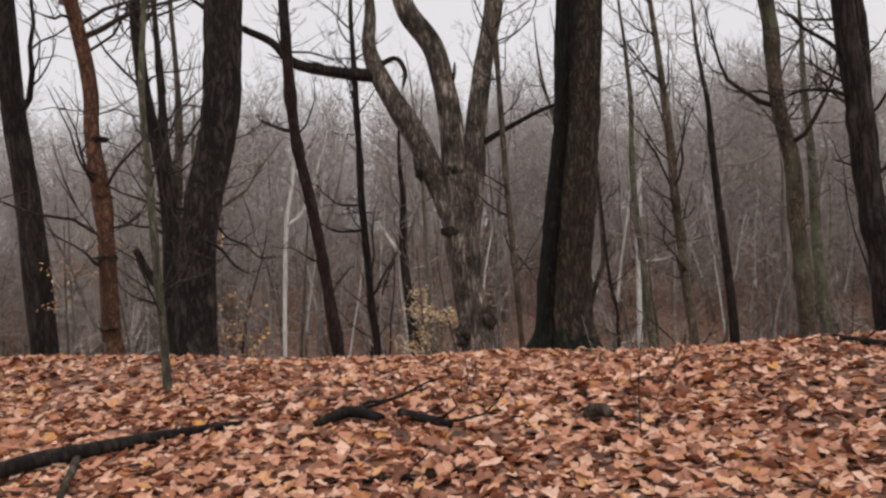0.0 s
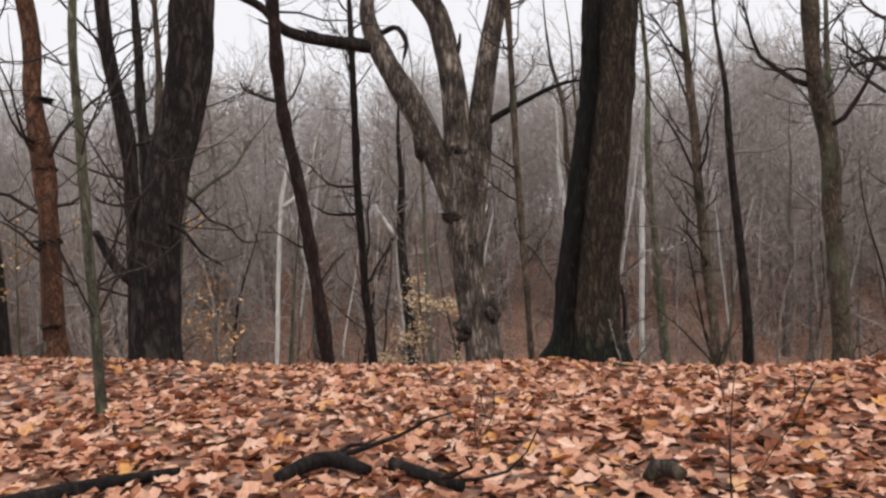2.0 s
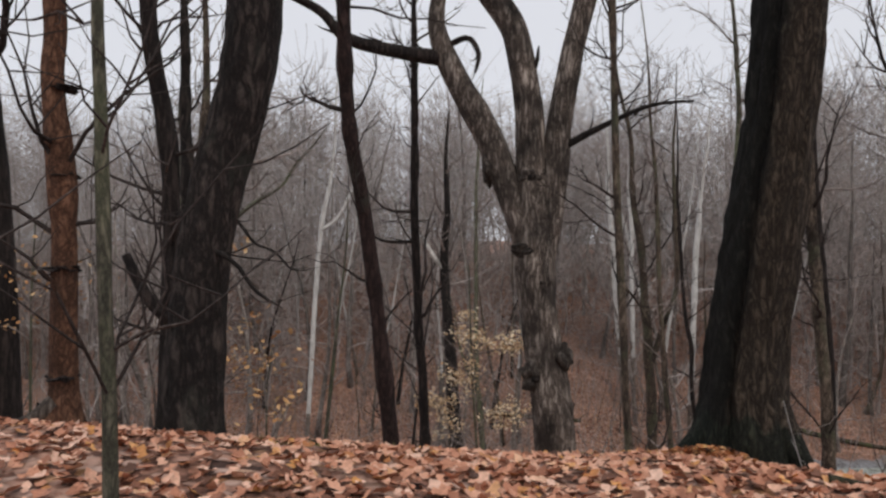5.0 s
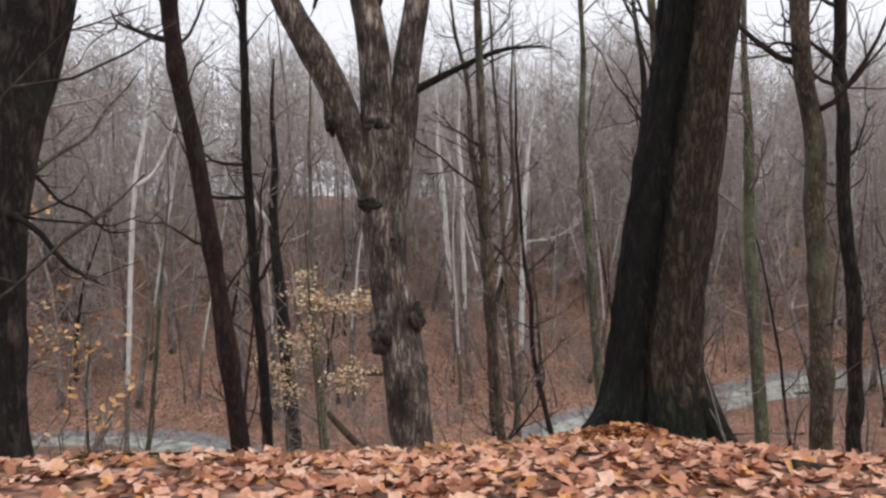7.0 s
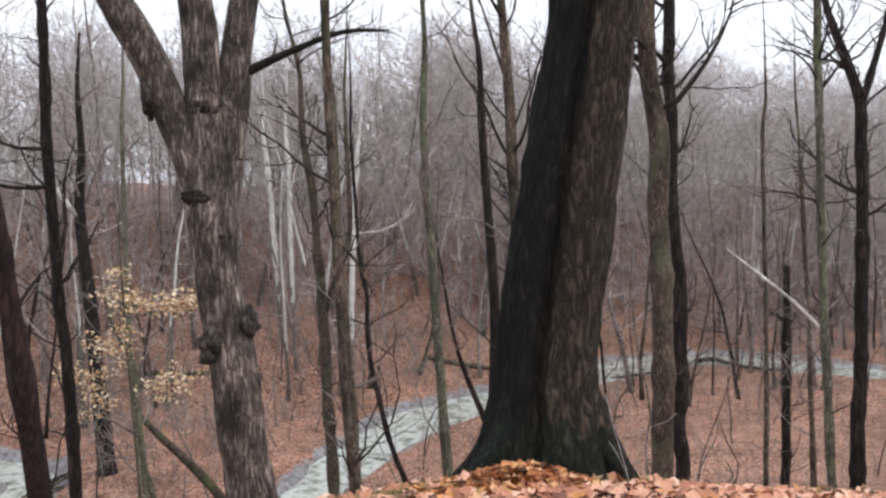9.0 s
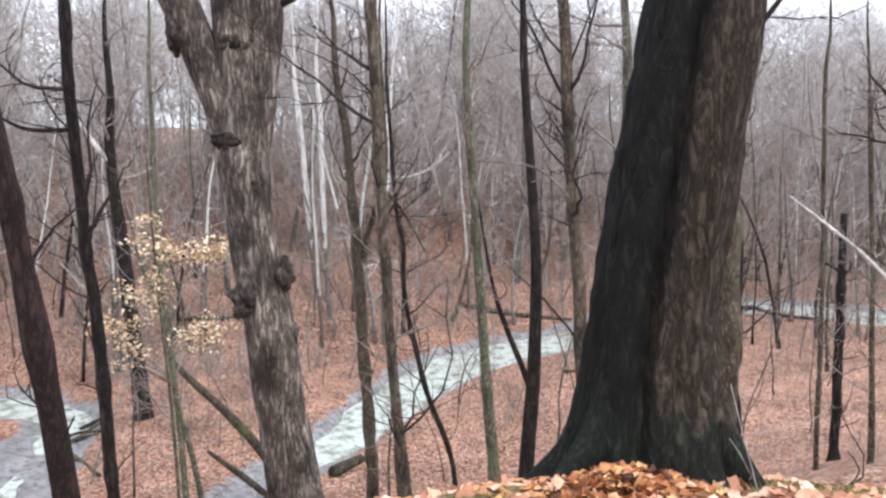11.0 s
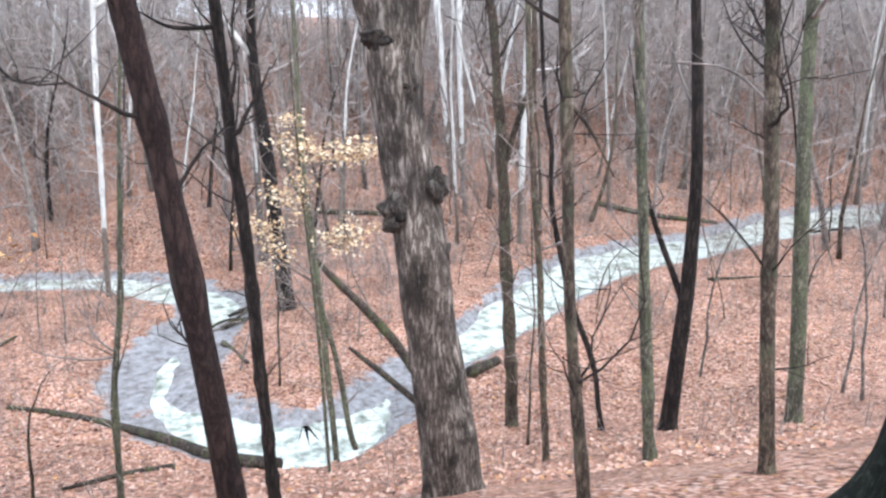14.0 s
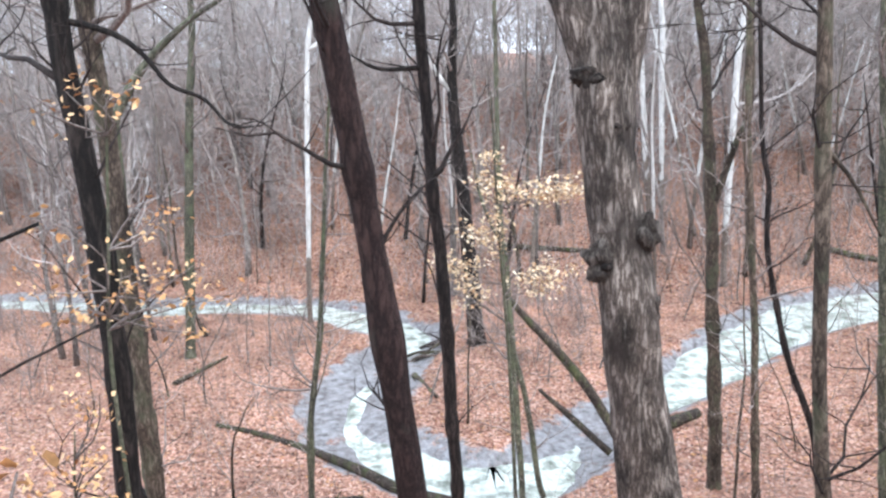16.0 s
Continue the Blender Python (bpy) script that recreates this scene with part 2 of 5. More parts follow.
def cream_leaf_material():
    m = Nodes("clinging_beech_leaf", 0.6)
    geo = m.n.new("ShaderNodeNewGeometry")
    col = m.ramp(geo.outputs["Random Per Island"], [(0.0, (0.5, 0.3, 0.16)), (0.35, (0.64, 0.47, 0.28)), (0.75, (0.74, 0.61, 0.42)), (1.0, (0.8, 0.71, 0.56))])
    return m.done(col)


def water_material():
    m = Nodes("sky_tinted_water", 0.12)
    m.bsdf.inputs["Specular IOR Level"].default_value = 0.5
    v = m.coords()
    # the bright sky's reflection is put into the base colour as pale patches
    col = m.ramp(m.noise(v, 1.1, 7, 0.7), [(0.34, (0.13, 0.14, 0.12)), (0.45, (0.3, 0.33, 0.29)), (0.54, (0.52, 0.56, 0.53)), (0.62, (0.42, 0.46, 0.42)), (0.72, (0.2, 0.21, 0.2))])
    m.bump(m.noise(v, 2.2, 4), 0.15, 0.05)
    return m.done(col)


LITTER, CREAM, WATER = litter_material(), cream_leaf_material(), water_material()
LEAF, OLD_LEAF = leaf_material("fallen_oak_leaf", LEAF_STOPS), leaf_material("old_fallen_leaf", OLD_STOPS)
TAN_LEAF = leaf_material("clinging_tan_leaf", [(0.0, (0.42, 0.2, 0.08)), (0.5, (0.6, 0.36, 0.16)), (1.0, (0.7, 0.52, 0.3))])

HEAP_LEAF = leaf_material("orange_oak_leaf", [(0.0, (0.05, 0.028, 0.02)), (0.2, (0.2, 0.08, 0.04)), (0.45, (0.42, 0.17, 0.075)), (0.65, (0.55, 0.25, 0.1)),
                                              (0.82, (0.6, 0.34, 0.2)), (0.94, (0.68, 0.42, 0.14)), (1.0, (0.62, 0.45, 0.36))])

# ---- the lie of the land ----
rng = np.random.default_rng(7)
# the creek's course from the left to the right: x, y, half width of the water, half width of the mud
COURSE = np.array([(-60, 70, 1.2, 1.8), (-36, 65.5, 1.2, 1.8), (-23.4, 62.7, 1.2, 1.8), (-18.2, 62.4, 1.2, 1.8), (-12.6, 61.3, 1.4, 1.8), (-8.7, 58.6, 1.4, 2), (-5.7, 54.8, 0.9, 2),
                   (-6.4, 51, 0.3, 2), (-7.4, 46.2, 0.3, 2.4), (-7.2, 42.4, 0.4, 2.1), (-5, 39.4, 1, 2), (-1.6, 37.3, 1.9, 2.2), (0.9, 38.5, 0.9, 1.8), (2.8, 41.2, 0.2, 1.7),
                   (5, 43.6, 0.5, 1.4), (7.7, 46.2, 1.2, 1.6), (12.4, 52, 2, 2.4), (17.9, 57, 2.5, 2.8), (23.7, 59.4, 2.2, 3), (29.6, 61.2, 1.8, 2.6), (37, 64, 2.7, 3.4), (44, 65.8, 2.7, 3.4),
                   (49.5, 64.3, 2.7, 3.4), (54, 58, 2.7, 3.4), (58, 52, 1.8, 2.1), (68, 48, 1.7, 2), (110, 44, 1.7, 2)], float)


def smooth_line(pts, n=8):
    """Catmull-Rom through the points."""
    p = np.vstack([2 * pts[0] - pts[1], pts, 2 * pts[-1] - pts[-2]])
    out = []
    for i in range(1, len(p) - 2):
        for u in np.linspace(0, 1, n, endpoint=False):
            out.append(0.5 * ((2 * p[i]) + (p[i + 1] - p[i - 1]) * u + (2 * p[i - 1] - 5 * p[i] + 4 * p[i + 1] - p[i + 2]) * u * u
                              + (3 * p[i] - p[i - 1] - 3 * p[i + 1] + p[i + 2]) * u ** 3))
    out.append(p[-2])
    return np.array(out)


COURSE_LINE = smooth_line(COURSE, 6)
CREEK_LINE, HALF_LINE, MUD_LINE = COURSE_LINE[:, :2], COURSE_LINE[:, 2], COURSE_LINE[:, 3]


def creek_near(x, y):
    """Distance to the creek's middle, and the half widths of water and mud at that place."""
    x, y = np.atleast_1d(np.asarray(x, float)), np.atleast_1d(np.asarray(y, float))
    best, half, flat = np.full(x.shape, 1e9), np.ones(x.shape), np.ones(x.shape)
    for a, b, h, f in zip(CREEK_LINE[:-1], CREEK_LINE[1:], HALF_LINE, MUD_LINE):
        d = b - a
        u = np.clip(((x - a[0]) * d[0] + (y - a[1]) * d[1]) / (d @ d), 0, 1)
        far = np.hypot(x - a[0] - u * d[0], y - a[1] - u * d[1])
        nearer = far < best
        best, half, flat = np.where(nearer, far, best), np.where(nearer, h, half), np.where(nearer, f, flat)
    return best, half, flat


def creek_distance(x, y):
    return creek_near(x, y)[0]


def lattice(ix, iy, seed):
    n = (ix.astype(np.int64) * 374761393 + iy.astype(np.int64) * 668265263 + seed * 974711) & 0x7FFFFFFF
    n = ((n ^ (n >> 13)) * 1274126177) & 0x7FFFFFFF
    return ((n ^ (n >> 16)) & 0xFFFF) / 65535.0


def vnoise(x, y, seed=0, wrap=0):
    """Value noise in 0..1; wrap: the period along x."""
    x, y = np.asarray(x, float), np.asarray(y, float)
    ix, iy = np.floor(x), np.floor(y)
    fx, fy = x - ix, y - iy
    fx, fy = fx * fx * (3 - 2 * fx), fy * fy * (3 - 2 * fy)
    jx = ix + 1
    if wrap:
        ix, jx = ix % wrap, jx % wrap
    a, b = lattice(ix, iy, seed), lattice(jx, iy, seed)
    c, d = lattice(ix, iy + 1, seed), lattice(jx, iy + 1, seed)
    return (a * (1 - fx) + b * fx) * (1 - fy) + (c * (1 - fx) + d * fx) * fy


PROFILE_Y = [-40, 0, 4, 6, 8, 9.4, 10.4, 11.2, 11.8, 12.6, 14, 16, 18, 20, 22, 25, 29, 32, 35.5, 39, 2000]
PROFILE_Z = [-0.3, 0.0, 0.02, 0.07, 0.15, 0.15, 0.0, -0.2, -0.46, -0.98, -2.0, -3.25, -4.4, -5.3, -6.2, -7.7, -9.8, -11.1, -12.15, -12.5, -12.5]


def height(x, y):
    x, y = np.broadcast_arrays(np.asarray(x, float), np.asarray(y, float))
    shape = x.shape
    x, y = x.ravel(), y.ravel()
    bulge = 0.1 * np.exp(-((x - 1.7) / 1.0) ** 2)             # the oak's roots hold the edge
    z = np.interp(y - bulge * np.clip((y - 10) / 1.5, 0, 1), PROFILE_Y, PROFILE_Z)
    top = np.clip((13 - y) / 3, 0, 1)
    fall = np.clip(x - 0.5, 0, 8)
    z = z - (0.11 * fall + 0.012 * fall ** 2) * np.clip((y - 8.3) / 2, 0, 1) * np.clip((20 - y) / 7, 0, 1)
    z = z + 0.035 * fall * np.clip(1 - np.abs(y - 7.5) / 3.5, 0, 1)
    z = z + 0.07 * np.clip(-x - 1, 0, 6) * np.clip((y - 8.2) / 2, 0, 1) * np.clip((13 - y) / 2, 0, 1)
    z = z + 0.09 * np.exp(-((x - 1.15) / 0.36) ** 2 - ((y - 11.08) / 0.22) ** 2)   # leaves heaped against the oak
    z = z + top * (0.05 * (vnoise(x * 0.9, y * 0.9, 3) - 0.5) * 2 + 0.03 * (vnoise(x * 2.5, y * 2.5, 4) - 0.5))
    z = z + (1 - top) * (0.5 * (vnoise(x * 0.12, y * 0.12, 5) - 0.5) + 0.16 * (vnoise(x * 0.6, y * 0.6, 6) - 0.5))
    start = 58.5 + 0.25 * np.abs(x - 8)
    s = np.maximum(y - start, 0)
    rise = np.where(s < 36, 0.42 * s * np.clip(s / 5, 0.4, 1), 15.1 + 0.02 * (s - 36))
    z = z + rise + np.clip(s / 30, 0, 1) * 5.0 * (vnoise(x * 0.035, y * 0.035, 8) - 0.5)
    far, half, flat = creek_near(x, y)
    rag = 0.9 * (vnoise(x * 0.45, y * 0.45, 21) - 0.5) + 0.5 * (vnoise(x * 1.3, y * 1.3, 22) - 0.5)
    low = np.clip((flat + 2.6 - far) / 2.4, 0, 1) * (y > 30)
    z = z + (-12.6 - z) * 0.85 * low * (z < -10.5)
    z = np.where(y > 30, z - 0.26 * np.clip((flat + 0.3 + rag - far) / 0.7, 0, 1) - 0.42 * np.clip((half + 0.35 + 0.7 * rag - far) / 0.7, 0, 1) * np.clip((half - 0.15) / 0.3, 0, 1), z)
    return z.reshape(shape)


def ground_z(x, y):
    return float(height(np.array([x]), np.array([y]))[0])


def mesh_of(name, verts, faces, mat, smooth=True):
    me = bpy.data.meshes.new(name)
    me.from_pydata([tuple(v) for v in np.asarray(verts).tolist()], [], [tuple(q) for q in faces])
    me.materials.append(mat)
    if smooth:
        me.shade_smooth()
    me.update()
    return me


def axis(parts, far, growth=1.18):
    """Grid lines: stretches (from, to, step), then growing steps out to far."""
    out = [parts[0][0]]
    for a, b, step in parts:
        out += list(np.arange(a, b, step)[1:]) + [b]
    step, lo, hi = parts[0][2], [], []
    v, s = out[0], parts[0][2]
    while v > -far:
        s *= growth
        v -= s
        lo.append(v)
    v, s = out[-1], parts[-1][2]
    while v < far:
        s *= growth
        v += s
        hi.append(v)
    return np.array(sorted(lo) + out + hi)


gx = axis([(-50, -9, 0.8), (-9, 10, 0.22), (10, 60, 0.8)], 1500)
gy = axis([(-6, 3, 0.5), (3, 13.5, 0.16), (13.5, 34, 0.5), (34, 66, 0.4), (66, 110, 1.2)], 1500)
GX, GY = np.meshgrid(gx, gy)
GZ = height(GX, GY)
gverts = np.stack([GX.ravel(), GY.ravel(), GZ.ravel()], 1)
nx = len(gx)
gfaces = [(j * nx + i, j * nx + i + 1, (j + 1) * nx + i + 1, (j + 1) * nx + i) for j in range(len(gy) - 1) for i in range(nx - 1)]
gmesh = mesh_of("ground", gverts, gfaces, LITTER)
cd, _, cm = creek_near(GX.ravel(), GY.ravel())
mud = gmesh.attributes.new("mud", "FLOAT", "POINT")
mud.data.foreach_set("value", np.clip((cm + 1.0 - cd) / 1.2, 0, 1).astype(np.float32))
moss = gmesh.attributes.new("moss", "FLOAT", "POINT")
moss.data.foreach_set("value", np.exp(-((gverts[:, 1] - 11.3) / 0.7) ** 2).astype(np.float32))
ground = tagged(new("ground", gmesh), "woodland ground covered with fallen brown oak leaves", "ground", kind="structure")

# the creek: a ribbon of still water in its bed
wverts, wfaces = [], []
for i, p in enumerate(CREEK_LINE):
    q = CREEK_LINE[min(i + 1, len(CREEK_LINE) - 1)] - CREEK_LINE[max(i - 1, 0)]
    side = np.array([-q[1], q[0]]) / np.hypot(*q)
    for k in (-3.2, 0, 3.2):
        wverts.append((*(p + side * k), -12.98))
    if i:
        a = 3 * i
        wfaces += [(a - 3, a - 2, a + 1, a), (a - 2, a - 1, a + 2, a + 1)]
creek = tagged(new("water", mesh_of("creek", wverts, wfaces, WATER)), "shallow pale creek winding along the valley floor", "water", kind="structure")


# ---- tubes, limbs and trees ----
def frames_along(pts):
    d = np.empty_like(pts)
    d[1:-1] = pts[2:] - pts[:-2]
    d[0], d[-1] = pts[1] - pts[0], pts[-1] - pts[-2]
    d /= np.linalg.norm(d, axis=1)[:, None] + 1e-9
    ref = np.array([0.0, 1.0, 0.0]) if abs(d[len(d) // 2][1]) < 0.8 else np.array([1.0, 0.0, 0.0])
    a = np.cross(d, ref)
    a /= np.linalg.norm(a, axis=1)[:, None] + 1e-9
    return a, np.cross(d, a)


class Wood:
    """Gathers tubes into one mesh: corners, four-sided faces and closing triangles."""

    def __init__(self):
        self.v, self.q, self.t, self.n = [], [], [], 0

    def tube(self, pts, radii, seg=5, shape=None, cap=True):
        pts, radii = np.asarray(pts, float), np.asarray(radii, float)
        a, b = frames_along(pts)
        th = np.arange(seg) * (2 * np.pi / seg)
        r = np.repeat(radii[:, None], seg, 1)
        if shape is not None:
            r = r * shape(th, pts)
        ring = pts[:, None, :] + r[:, :, None] * (np.cos(th)[None, :, None] * a[:, None, :] + np.sin(th)[None, :, None] * b[:, None, :])
        self.v.append(ring.reshape(-1, 3))
        m = len(pts)
        idx = self.n + np.arange(m * seg).reshape(m, seg)
        nxt = np.roll(idx, -1, 1)
        self.q.append(np.stack([idx[:-1], nxt[:-1], nxt[1:], idx[1:]], 2).reshape(-1, 4))
        self.n += m * seg
        if cap:
            self.v.append(pts[[0, -1]])
            lo, hi = np.full(seg, self.n), np.full(seg, self.n + 1)
            self.t += [np.stack([nxt[0], idx[0], lo], 1), np.stack([idx[-1], nxt[-1], hi], 1)]
            self.n += 2

    def mesh(self, name, mat):
        v = np.vstack(self.v).astype(np.float32)
        q = np.vstack(self.q).astype(np.int32)
        t = np.vstack(self.t).astype(np.int32) if self.t else np.zeros((0, 3), np.int32)
        me = bpy.data.meshes.new(name)
        me.vertices.add(len(v))
        me.vertices.foreach_set("co", v.ravel())
        me.loops.add(q.size + t.size)
        me.loops.foreach_set("vertex_index", np.concatenate([q.ravel(), t.ravel()]))
        me.polygons.add(len(q) + len(t))
        me.polygons.foreach_set("loop_start", np.concatenate([np.arange(len(q)) * 4, q.size + np.arange(len(t)) * 3]).astype(np.int32))
        me.update(calc_edges=True)
        me.materials.append(mat)
        me.shade_smooth()
        return me


def wander(rg, start, way, length, n, bend=0.25, lift=0.15):
    """A crooked line from start along way."""
    pts = [np.array(start, float)]
    d = np.array(way, float) / np.linalg.norm(way)
    for _ in range(n):
        d = d + rg.normal(0, bend, 3) + np.array([0, 0, lift])
        d /= np.linalg.norm(d)
        pts.append(pts[-1] + d * length / n)
    return np.array(pts)


def branch_out(rg, wood, twigs, start, way, length, r, subs=5, twig_n=4, seg=5, bend=0.22):
    """One limb with its side branches and twigs."""
    line = wander(rg, start, way, length, 6, bend)
    wood.tube(line, np.linspace(r, r * 0.25, 7), seg)
    for _ in range(subs):
        i = rg.integers(1, 6)
        u = rg.random()
        p = line[i] * (1 - u) + line[min(i + 1, 6)] * u
        d = (line[i] - line[i - 1]) / np.linalg.norm(line[i] - line[i - 1]) + rg.normal(0, 0.65, 3)
        sub = wander(rg, p, d, length * rg.uniform(0.28, 0.5), 4, 0.28)
        twigs.tube(sub, np.linspace(r * 0.36, r * 0.12, 5), 3, cap=False)
        for _ in range(twig_n):
            j = rg.integers(1, 5)
            d2 = (sub[j] - sub[j - 1]) / np.linalg.norm(sub[j] - sub[j - 1]) + rg.normal(0, 0.6, 3)
            tw = wander(rg, sub[j], d2, length * rg.uniform(0.12, 0.24), 2, 0.25)
            twigs.tube(tw, np.linspace(r * 0.13 + 0.003, 0.004, 3), 3, cap=False)


def join_woods(a, b):
    """Both gathered into the first."""
    a.q += [q + a.n for q in b.q]
    a.t += [t + a.n for t in b.t]
    a.v += b.v
    a.n += b.n
    return a


def bark_shape(seed, ridges, depth, flare=None, lobes=0.0, groove=None, plates=0.8):
    """Ridged cross-section that changes along the trunk; flare: (height, width) of the root swell."""
    def shape(th, pts):
        z = pts[:, 2][:, None]
        t = th[None, :] / (2 * np.pi)
        plate = vnoise(t * ridges + 0 * z, z * plates, seed, ridges)
        fine = vnoise(t * ridges * 2 + 0 * z, z * plates * 3.2, seed + 1, ridges * 2)
        lump = vnoise(t * 4 + 0 * z, z * 0.9, seed + 2, 4)
        s = 1 + depth * (np.abs(plate - 0.5) * 2 - 0.5) + depth * 0.5 * (fine - 0.5) + (0.1 + lobes) * (lump - 0.5)
        if groove:
            near = np.angle(np.exp(1j * (th[None, :] - groove[0])))
            s = s - groove[1] * np.exp(-(near / 0.13) ** 2) * np.clip(1.4 - (z - pts[0, 2]) * 0.22, 0.25, 1)
        if flare:
            low = np.exp(-np.maximum(z - pts[0, 2] - 0.15, 0) / flare[0])
            root = 0.55 + 0.45 * np.cos(th[None, :] * 5 + seed)
            s = s + flare[1] * low * root
        return s
    return shape


def resample(pts, radii, step):
    pts, radii = np.asarray(pts, float), np.asarray(radii, float)
    fine = smooth_line(np.hstack([pts, radii[:, None]]), 10)
    d = np.concatenate([[0], np.cumsum(np.linalg.norm(np.diff(fine[:, :3], axis=0), axis=1))])
    u = np.linspace(0, d[-1], max(4, int(d[-1] / step)))
    out = np.stack([np.interp(u, d, fine[:, k]) for k in range(4)], 1)
    return out[:, :3], out[:, 3]


def part(name, me, parent, label=""):
    ob = new(name, me)
    ob.parent = parent
    if label:
        ob["label"] = label
    return ob


def tree(name, label, path, radii, mat, twig_mat=None, seed=1, limbs=8, limb_from=0.5, limb_len=2.5, seg=20, step=0.12, ridges=14,
         depth=0.1, flare=(0.25, 0.5), top=6.0, forks=(), lobes=0.0, groove=None, twig_n=4, group="", category="tree", plates=0.8):
    """A leafless tree: path and radii of the trunk from the ground up as far as it is known, then a tapering top of top metres.
    forks: further stems, each (path, radii)."""
    rg = np.random.default_rng(seed)
    base = np.array([path[0][0], path[0][1], ground_z(path[0][0], path[0][1])])
    root = new(name)
    root.location = base
    tagged(root, label, category, group)
    pts, rad = [np.array(p) for p in path], list(radii)
    low = base - (0, 0, 0.25)
    if pts[0][2] > base[2] + 0.15:
        d = (pts[1] - pts[0]) / max(pts[1][2] - pts[0][2], 0.2)
        k = (pts[0][2] - low[2])
        pts, rad = [pts[0] - np.array([d[0] * k * 0.5, d[1] * k * 0.5, k])] + pts, [rad[0] * 1.1] + rad
        root.location = base = np.array([pts[0][0], pts[0][1], ground_z(pts[0][0], pts[0][1])])
    else:
        pts[0] = np.array([pts[0][0], pts[0][1], low[2]])
    stems = [(pts, rad, top)] + [([np.array(p) for p in fp], list(fr), top * 0.7) for fp, fr in forks]
    twigs = Wood()
    for k, (sp, sr, up) in enumerate(stems):
        if up:
            d = sp[-1] - sp[-2]
            d = d / np.linalg.norm(d) * (0.5, 0.5, 1)
            d[2] = max(d[2], 0.6)
            r = sr[-1]
            for q in (0.35, 0.7, 1.0):
                sp.append(sp[-1] + d * up * 0.33 + rg.normal(0, 0.06, 3) * up * 0.3)
                sr.append(r * (1 - 0.8 * q))
        line, rr = resample(np.array(sp) - base, sr, step)
        slimness = max(sr[:3])
        slim_stem = slimness < 0.26
        if slim_stem:                                     # slim stems wander and carry knots
            u = np.arange(len(line)) * step
            for k2 in (0, 1):
                line[:, k2] += (0.06 if name == "leaning_tree" or category == "sycamore" or name == "sycamore_tree" else 0.22) * rr * (vnoise(u * 0.9, u * 0 + 3 * k2, seed + 40 + k2) - 0.5) * 2 * np.clip(u, 0, 1)
            rr = rr * 0.9 * (1 + 0.35 * np.maximum(vnoise(u * 2.2, u * 0, seed + 50) - 0.62, 0) * 2)
            for _ in range(17 if k == 0 else 7):
                i = rg.integers(int(len(line) * 0.12), int(len(line) * 0.8))
                a = rg.uniform(0, 2 * np.pi)
                shoot = wander(rg, line[i], (math.cos(a), math.sin(a), rg.uniform(0.1, 1.4)), rg.uniform(0.5, 2.4), 5, 0.26)
                twigs.tube(shoot, np.linspace(min(0.024, rr[i] * 0.3), 0.004, 6), 4, cap=False)
                for j in (1, 2, 3, 4):
                    twigs.tube(wander(rg, shoot[j], (rg.normal(0, 1), rg.normal(0, 1), 0.4), rg.uniform(0.25, 0.9), 3, 0.25), [0.009, 0.007, 0.005, 0.003], 3, cap=False)
        w = Wood()
        w.tube(line, rr, seg if k == 0 else max(8, seg // 2), bark_shape(seed + 10 * k, ridges, depth, flare if k == 0 else None, lobes, groove if k == 0 else None, plates))
        stem = part("trunk" if k == 0 else "stem", w.mesh("trunk", mat), root)
        n = limbs if k == 0 else limbs // 2
        lowest = limb_from * 0.78 if slim_stem else limb_from
        for _ in range(n):
            u = lowest + (0.97 - lowest) * rg.random()
            i = int(u * (len(line) - 1))
            a = rg.uniform(0, 2 * np.pi)
            lw = Wood()
            r = min(max(rr[i] * rg.uniform(0.28, 0.5), 0.012), 0.09)
            branch_out(rg, lw, twigs, line[i], (math.cos(a), math.sin(a), rg.uniform(0.0, 0.9)), limb_len * rg.uniform(0.6, 1.25), r, 5, twig_n)
            part("limb", lw.mesh("limb", twig_mat or mat), root)
    if twigs.n:
        tagged(part("twig_spray", twigs.mesh("twig_spray", twig_mat or TWIG), root, "fine bare twigs"), kind="stuff")
    return root


def wild_tree(name, label, seed, tall, r, mat, twig_mat, limbs, crown_from, spread, subs=5, twig_n=4, category="tree", crook=0.06):
    """A free-grown bare tree at the origin, to be copied."""
    rg = np.random.default_rng(seed)
    root = tagged(new(name), label, category, "trees of the far slope" if tall > 9 else "saplings of the valley")
    n = 9
    line = wander(rg, (0, 0, -0.5), (rg.normal(0, 0.07), rg.normal(0, 0.07), 1), tall + 0.5, n, crook, 0.04)
    w, twigs, lw = Wood(), Wood(), Wood()
    rr = r * np.linspace(1.0, 0.12, n + 1) ** 0.9
    rr[0] *= 1.35
    w.tube(line, rr, 9)
    for k in range(limbs):
        u = crown_from + (0.98 - crown_from) * (k + rg.random()) / limbs
        i = min(int(u * n), n - 1)
        fr = u * n - i
        p = line[i] * (1 - fr) + line[i + 1] * fr
        a = rg.uniform(0, 2 * np.pi)
        branch_out(rg, lw, twigs, p, (math.cos(a), math.sin(a), rg.uniform(0.0, 1.0)), spread * (1.15 - 0.6 * (u - crown_from)) * rg.uniform(0.6, 1.2), max(r * 0.36 * (1.1 - u), 0.014), subs, twig_n, 4)
    part("trunk", w.mesh("trunk", mat), root)
    lw.tube(line[-2:] * (1, 1, 1), [rr[-2] * 0.5, rr[-1] * 0.5], 3)
    tagged(part("crown", join_woods(lw, twigs).mesh("crown", twig_mat), root), kind="stuff")
    return root

